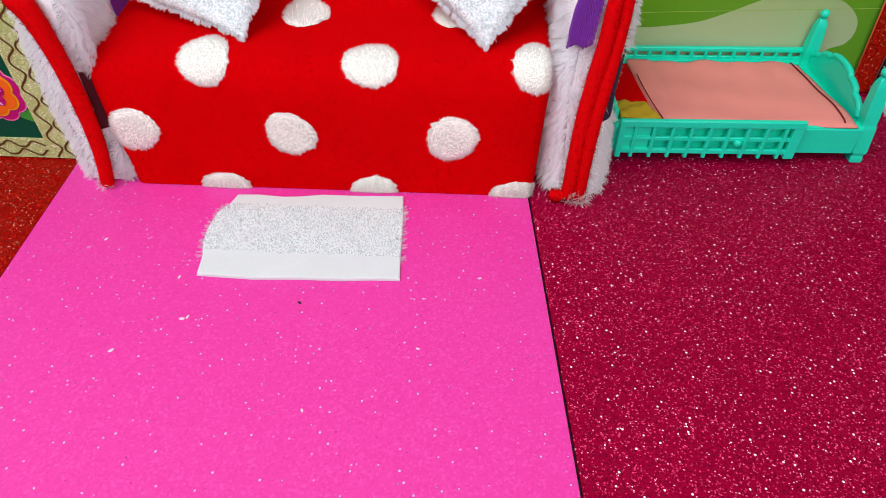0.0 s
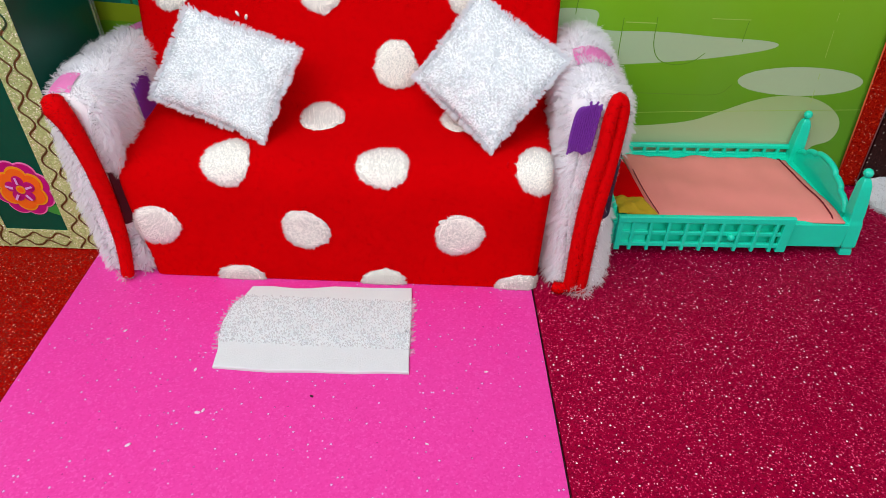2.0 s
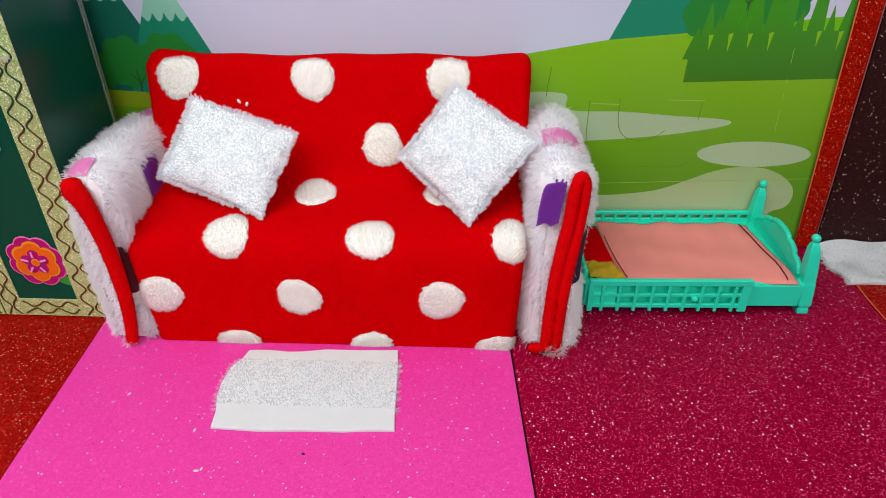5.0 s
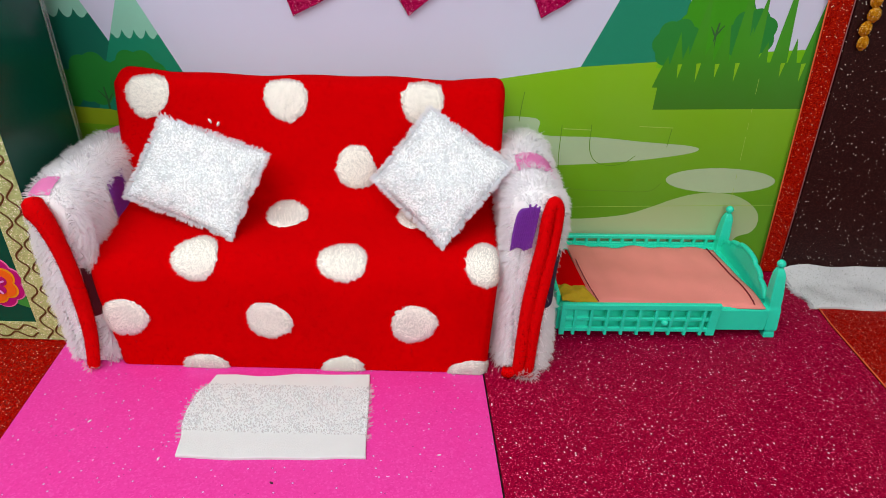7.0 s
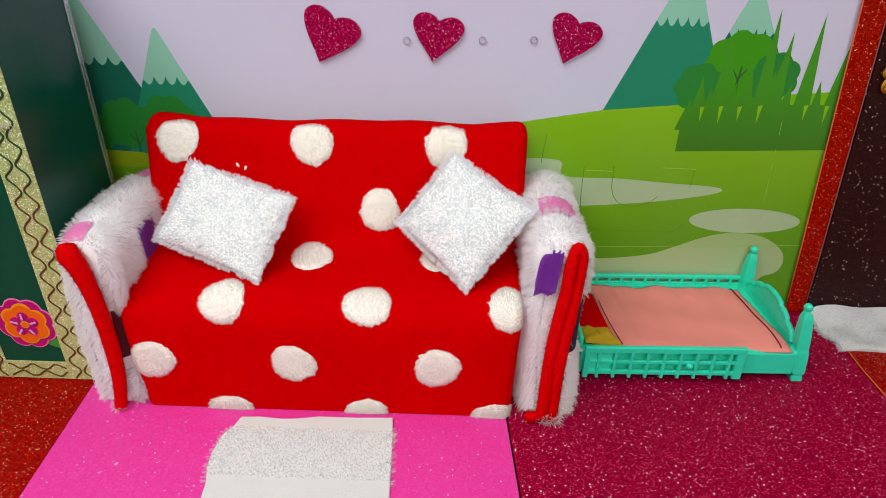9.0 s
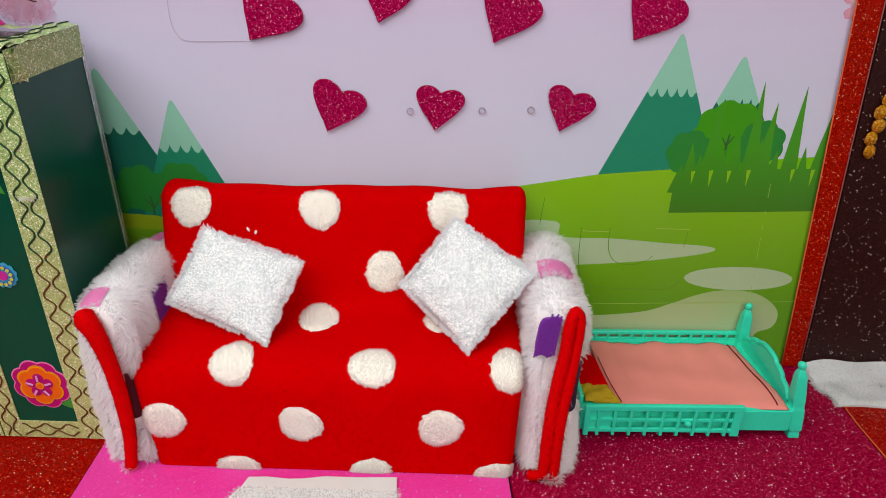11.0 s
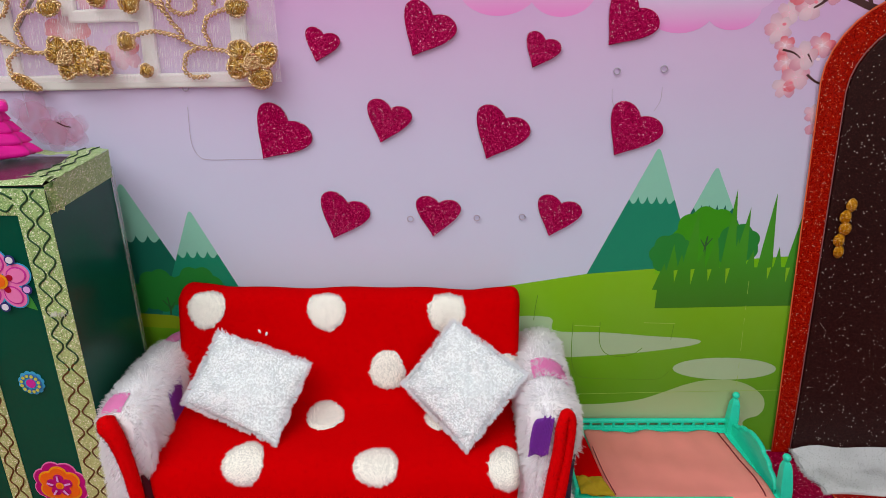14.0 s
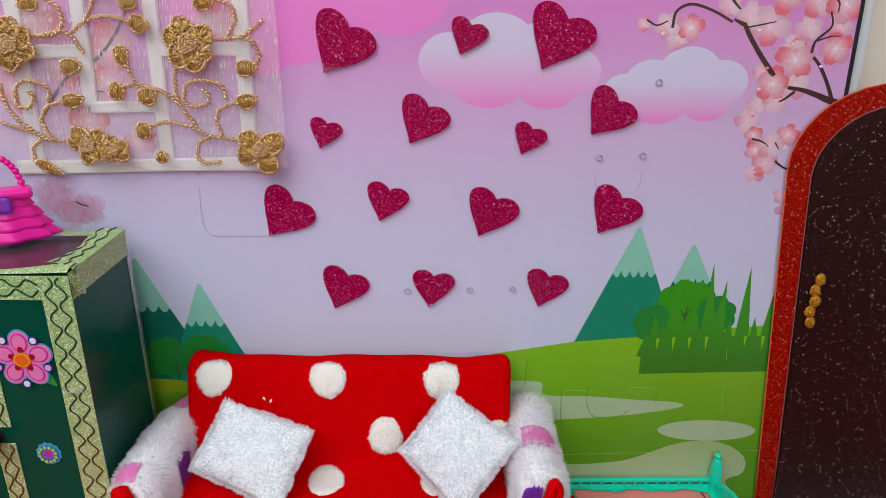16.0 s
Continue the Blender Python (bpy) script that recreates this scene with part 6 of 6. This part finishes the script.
def door_mat():
    """A thick scrap of towelling, its rear edge pushed up against the door."""
    ob = tagged(base("floor_mat", (0.40, 0.448, 0.0004)), "white terry doormat before the brown door", "mat", "white mats on the floor")
    top, under = [], []
    for b in np.linspace(0, 1, 22):
        row, low = [], []
        for a in np.linspace(0, 1, 56):
            left = 0.3350 - 0.0075 * b + 0.0015 * math.sin(9 * b) + 0.0008 * math.sin(23 * b)
            x = left + (0.478 - left) * a
            y = 0.4215 + 0.051 * b + 0.0010 * math.sin(14 * a) * (1 - b)
            lift = 0.0068 * max(0.0, (b - 0.55) / 0.45) ** 1.3
            z = 0.0042 + lift + 0.0008 * math.sin(17 * a + 5 * b) + 0.0006 * math.sin(11 * b - 23 * a)
            z -= 0.0022 * max(0.0, 1 - 14 * min(a, b + 0.01))
            row.append((x, y, z))
            low.append((x, y, 0.0006 + 0.6 * lift))
        top.append(row)
        under.append(low)
    t, u = np.array(top), np.array(under)
    v1, f1 = sheet(t)
    rim = lambda g: np.concatenate([g[0], g[1:, -1], g[-1][::-1][1:], g[::-1, 0][1:-1]])  # noqa: E731
    v2, f2 = sheet(np.array([rim(u), rim(t)]), True)
    v3, f3 = sheet(u)
    put("cloth", raw(*join([(v1, f1), (v2, f2), (v3, [q[::-1] for q in f3])])), mat_cloth, ob)
    q, nn = scatter(v1, f1, 1800)
    tagged(put("terry", raw(*tufts(q, nn, 0.0012, 0.0007, 1.4, 0.1, 250.0, 0.8, up=1.5)), terry_pile, ob, "flattened white loops", False), kind="stuff")
    k = rng.random(420) * 21
    lo = k.astype(int)
    q = t[lo, 0] + (k - lo)[:, None] * (t[np.minimum(lo + 1, 21), 0] - t[lo, 0]) - np.array([0, 0, 0.001])
    tagged(put("fringe", raw(*tufts(q, np.tile(np.array([[-0.9, -0.2, 0.35]]), (420, 1)), 0.0034, 0.0008, 0.7, 0.1, 250.0, 0.8, up=1.0)), terry_pile, ob, "frayed edge", False), kind="stuff")


door_mat()


# ---- toy bed ----
def toy_bed():
    bed = tagged(base("toy_bed", (0.2, 0.425, 0.0)), "teal plastic toy bed with barred rails and posts", "bed")
    turn = Matrix.Translation((0.1985, 0.38, 0)) @ Matrix.Rotation(radians(1.7), 4, "Z")

    def add(name, bm, label="", smooth=False):
        bm.transform(turn)
        return part(name, bm, teal_plastic, bed, label, smooth)
    L, R, F, B = -0.083, 0.0765, 0.0045, 0.094
    add("tray", box(L, R, F, B, 0.0215, 0.025, 0.0008))
    add("side_panel", box(L, R, F - 0.0050, F - 0.002, 0.0080, 0.0265, 0.0006))
    add("side_panel", box(L, R, B - 0.002, B + 0.001, 0.008, 0.0265, 0.0006))
    add("ledge", box(L, R + 0.001, F - 0.003, F + 0.004, 0.0245, 0.0275, 0.0008))
    add("end_panel", box(L - 0.001, L + 0.002, F, B, 0.006, 0.036, 0.0008))

    def post(x, y, h, foot=(0.0, 0.0)):
        bm = bmesh.new()
        prof = [(0.0042, 0.0), (0.0042, 0.004), (0.0036, 0.0055), (0.0050, 0.0075), (0.0050, 0.026), (0.0044, 0.0285), (0.0046, 0.034), (0.0044, 0.042), (0.0036, h - 0.012), (0.0027, h - 0.0085), (0.0018, h - 0.0065)]
        rows = [[bm.verts.new((x + r * sx, y + r * sy, z)) for sx, sy in ((-1, -1), (1, -1), (1, 1), (-1, 1))] for r, z in prof]
        for a, b in zip(rows, rows[1:]):
            for i in range(4):
                bm.faces.new((a[i], a[(i + 1) % 4], b[(i + 1) % 4], b[i]))
        bm.faces.new(rows[0][::-1])
        bm.faces.new(rows[-1])
        bmesh.ops.bevel(bm, geom=list(bm.edges), offset=0.0006, segments=1, affect="EDGES")
        made = bmesh.ops.create_uvsphere(bm, u_segments=12, v_segments=8, radius=0.0032)
        bmesh.ops.translate(bm, verts=made["verts"], vec=(x, y, h - 0.0035))
        for v in bm.verts:
            v.co.x += foot[0] * (1 - v.co.z / h)
            v.co.y += foot[1] * (1 - v.co.z / h)
        return add("post", bm, "square tapering post with a ball top")
    post(0.0775, 0.0075, 0.0665, (0.0055, -0.003))
    post(0.0745, 0.0925, 0.0665)
    # headboard: scalloped top edge between the posts
    top = []
    for y, z in ((0.011, 0.033), (0.014, 0.0385), (0.019, 0.0415), (0.0235, 0.0425), (0.0255, 0.0455), (0.031, 0.0478), (0.0355, 0.0482), (0.038, 0.0505), (0.044, 0.052), (0.05, 0.0523), (0.056, 0.052), (0.062, 0.0505), (0.0645, 0.0482), (0.069, 0.0478), (0.0745, 0.0455), (0.0765, 0.0425), (0.081, 0.0415), (0.086, 0.0385), (0.089, 0.035)):
        top.append((y, z - 0.004))
    bm = bmesh.new()
    ring = [bm.verts.new((0.0775 - 0.032 * (y - 0.05) * 0.5, y, z)) for y, z in [(0.089, 0.006), (0.011, 0.006)] + top]
    face = bm.faces.new(ring)
    made = bmesh.ops.extrude_face_region(bm, geom=[face])
    bmesh.ops.translate(bm, vec=(-0.003, 0, 0), verts=[g for g in made["geom"] if isinstance(g, bmesh.types.BMVert)])
    bmesh.ops.triangulate(bm, faces=[f for f in bm.faces if len(f.verts) > 4])
    add("headboard", bm, "scalloped headboard")
    v, f = tube_mesh(glide([(0.076 - 0.032 * (y - 0.05) * 0.5, y, z) for y, z in top], 80), 0.0021, 8)
    mesh = raw(v, f)
    mesh.transform(turn)
    put("headboard_rim", mesh, teal_plastic, bed)
    # barred rails
    def rail(x0, x1, y, z0, z1, bars, mid, name):
        r = base(name, tuple(turn @ Vector(((x0 + x1) / 2, y, z0))))
        r.parent, r.matrix_parent_inverse = bed, Matrix.Translation(bed.location).inverted()

        def bit(n, bm):
            bm.transform(turn)
            part(n, bm, teal_plastic, r)
        bow = 0.0015 if name == "back_rail" else 0.0
        bit("top_bar", box(x0, x1 + 0.0003, y - 0.0018, y + 0.0018, z1 - (0.0052 if mid else 0.0036), z1, 0.0008))
        bit("bottom_bar", box(x0, x1 - 0.0004, y - 0.0012, y + 0.0012, z0 + 0.003, z0 + 0.0065, 0.0006))
        if mid:
            bit("middle_bar", box(x0, x1 - 0.0004, y - 0.0008, y + 0.001, z0 + 0.0125, z0 + 0.0155, 0.0005))
            bit("end_bar", box(x1 - 0.0065, x1, y - 0.0016, y + 0.0016, z0, z1 - 0.0006, 0.0005))
            bit("end_bar", box(x0 + 0.0002, x0 + 0.004, y - 0.0016, y + 0.0016, z0, z1 - 0.0006, 0.0005))
        for k in range(bars):
            x = x0 + (x1 - x0) * (k + 0.9) / (bars + 0.8)
            bit("bar", box(x - 0.0012, x + 0.0012, y - 0.0016, y + 0.0016, z0, z1 - 0.003, 0.0005))
        if mid:
            bm = bmesh.new()
            made = bmesh.ops.create_uvsphere(bm, u_segments=10, v_segments=6, radius=0.0026)
            bmesh.ops.translate(bm, verts=made["verts"], vec=(x0 + (x1 - x0) * 0.66, y - 0.0022, z0 + 0.0125))
            bit("stud", bm)
    add("end_plate", box(-0.0812, -0.0605, -0.0040, -0.0012, 0.0105, 0.0305, 0.0004))
    rail(-0.0815, 0.0362, -0.0045, 0.0068, 0.0348, 9, True, "front_rail")
    rail(-0.083, 0.072, 0.0955, 0.0225, 0.036, 14, False, "back_rail")


toy_bed()


def bed_linen():
    # blanket: a hemmed cloth lying on the tray
    nx, ny = 50, 34
    front, low = [], []
    for j in range(ny):
        b = j / (ny - 1)
        row, row2 = [], []
        for i in range(nx):
            a = i / (nx - 1)
            left = 0.1425 - 0.0075 * b + 0.0006 * math.sin(9 * b)
            right = 0.2715 - 0.0085 * b + 0.0012 * math.sin(6 * b)
            x = left + (right - left) * a
            y0 = 0.3795 + 0.004 * a + 0.0010 * math.sin(11 * a)
            y1 = 0.4665 + 0.003 * a + 0.0014 * math.sin(17 * a) + 0.0008 * math.sin(31 * a + 1)
            y = y0 + (y1 - y0) * b
            z = 0.0298 + 0.0006 * math.sin(7 * a + 3 * b) + 0.0004 * math.sin(13 * b + 5 * a) + 0.0005 * math.sin(30 * a) * b
            edge = min(a, 1 - a, b, 1 - b)
            z -= 0.0018 * max(0, 1 - edge * 18)
            z += 0.0012 * max(0, 1 - abs(a - 0.12) * 30) * b
            row.append((x, y, z))
            row2.append((x, y, z - 0.0009))
        front.append(row)
        low.append(row2)
    v1, f1 = sheet(np.array(front))
    v2, f2 = sheet(np.array(low))
    rim = [0 * nx + i for i in range(nx)] + [j * nx + nx - 1 for j in range(1, ny)] + [(ny - 1) * nx + i for i in range(nx - 2, -1, -1)] + [j * nx for j in range(ny - 2, 0, -1)]
    v, f = join([(v1, f1), (v2, [q[::-1] for q in f2])])
    off = len(v1)
    f += [(rim[k - 1] + off, rim[k] + off, rim[k], rim[k - 1]) for k in range(len(rim))]
    blanket = tagged(base("blanket", (0.205, 0.42, 0.025)), "salmon pink cloth blanket with a dark stitched edge on the bed", "blanket")
    put("cloth", raw(v, f), blanket_cloth, blanket)
    line = np.array([front[j][nx - 4] for j in range(1, ny - 1)]) + np.array([0, 0, 0.0008])
    put("stitching", raw(*tube_mesh(line, 0.0005, 5)), stitch_mat, blanket, "dark red stitching")
    pill = tagged(base("bed_pillow", (0.13, 0.41, 0.0255)), "red and yellow cloth pillow under the blanket corner", "pillow")
    def pad(name, outline, z, mat):
        bm = slab(outline, 0.005, z, "z", 0.0016)
        part(name, bm, mat, pill, "", True)
    pad("red_half", [(0.1185, 0.404), (0.1405, 0.4035), (0.1375, 0.43), (0.1345, 0.458), (0.1175, 0.456)], 0.0305, red_cloth)
    hem = glide([(0.1385, 0.44, 0.0311), (0.1396, 0.425, 0.0313), (0.1418, 0.404, 0.0316), (0.1462, 0.3825, 0.0306)], 30)
    put("hem", raw(*tube_mesh(hem, 0.0004, 5)), stitch_mat, pill, "dark red stitched hem")
    rows = [[], []]
    for b in np.linspace(0, 1, 14):
        for side in (0, 1):
            rows[side].append([(0.1195 + (0.0265 - 0.006 * b) * a - 0.0006 * b, 0.3832 + 0.0205 * b - 0.0022 * a * (1 - b) + 0.0008 * math.sin(9 * a), 0.0296 + (0.0026 * (a * b * (1 - a) * (1 - b) * 16) ** 0.4 + 0.0006 * math.sin(14 * a + 5 * b) + 0.0006 * math.sin(11 * b - 7 * a)) * (1 if side == 0 else -0.5)) for a in np.linspace(0, 1, 16)])
    v1, f1 = sheet(np.array(rows[0]))
    v2, f2 = sheet(np.array(rows[1]))
    put("yellow_half", raw(*join([(v1, f1), (v2, [q[::-1] for q in f2])])), yellow_cloth, pill, "crumpled yellow cloth")


bed_linen()


# ---- scraps ----
def scraps():
    crumb = plain("pale_crumb", lin(250, 214, 240), 0.3)
    dark = plain("dark_crumb", lin(70, 10, 40), 0.6)
    for k, (x, y, size, m) in enumerate(((-0.124, 0.2225, 0.0012, crumb), (-0.1215, 0.224, 0.001, crumb), (-0.0655, 0.237, 0.0009, dark), (-0.152, 0.2005, 0.0012, crumb), (-0.05, 0.172, 0.0008, crumb), (0.03, 0.26, 0.0009, crumb), (-0.136, 0.252, 0.001, crumb), (0.0, 0.21, 0.0008, crumb), (-0.19, 0.28, 0.001, crumb))):
        v, f = ball((x, y, 0.0008 + size * 0.35), (size * 1.5, size * 0.8, size * 0.4), 8, 5)
        c, s = math.cos(1.3 * k), math.sin(1.3 * k)
        d = v - np.array([x, y, 0])
        v = np.stack([x + c * d[:, 0] - s * d[:, 1], y + s * d[:, 0] + c * d[:, 1], d[:, 2]], 1)
        tagged(put("crumb", raw(v, f), m), "tiny glitter crumb lying on the pink foam", "crumb", "crumbs on the floor")
    q = np.tile(np.array([[-0.2515, 0.3565, 0.197]]), (40, 1)) + rng.normal(size=(40, 3)) * np.array([0.0032, 0.0002, 0.0007])
    tagged(put("thread_tuft", raw(*tufts(q, np.tile(np.array([[0.3, -1.0, 0.1]]), (40, 1)), 0.003, 0.0009, 0.6, 0.1, up=1.5)), spot_pile, None, "", False), "white thread tuft stuck on the cabinet's tape", "thread")
    clear = Nodes("clear_tape")
    clear.bsdf.inputs["Roughness"].default_value = 0.12
    see = clear.add("ShaderNodeBsdfTransparent")
    blend = clear.add("ShaderNodeMixShader", Fac=0.035)
    clear.tree.links.new(see.outputs[0], blend.inputs[1])
    clear.tree.links.new(clear.bsdf.outputs[0], blend.inputs[2])
    clear.tree.links.new(blend.outputs[0], clear.out.inputs[0])
    tagged(part("clear_tape", box(-0.0875, -0.0665, WALL - 0.0041, WALL - 0.0038, 0.402, 0.4165), clear.mat), "strip of clear tape over a heart", "tape")


scraps()
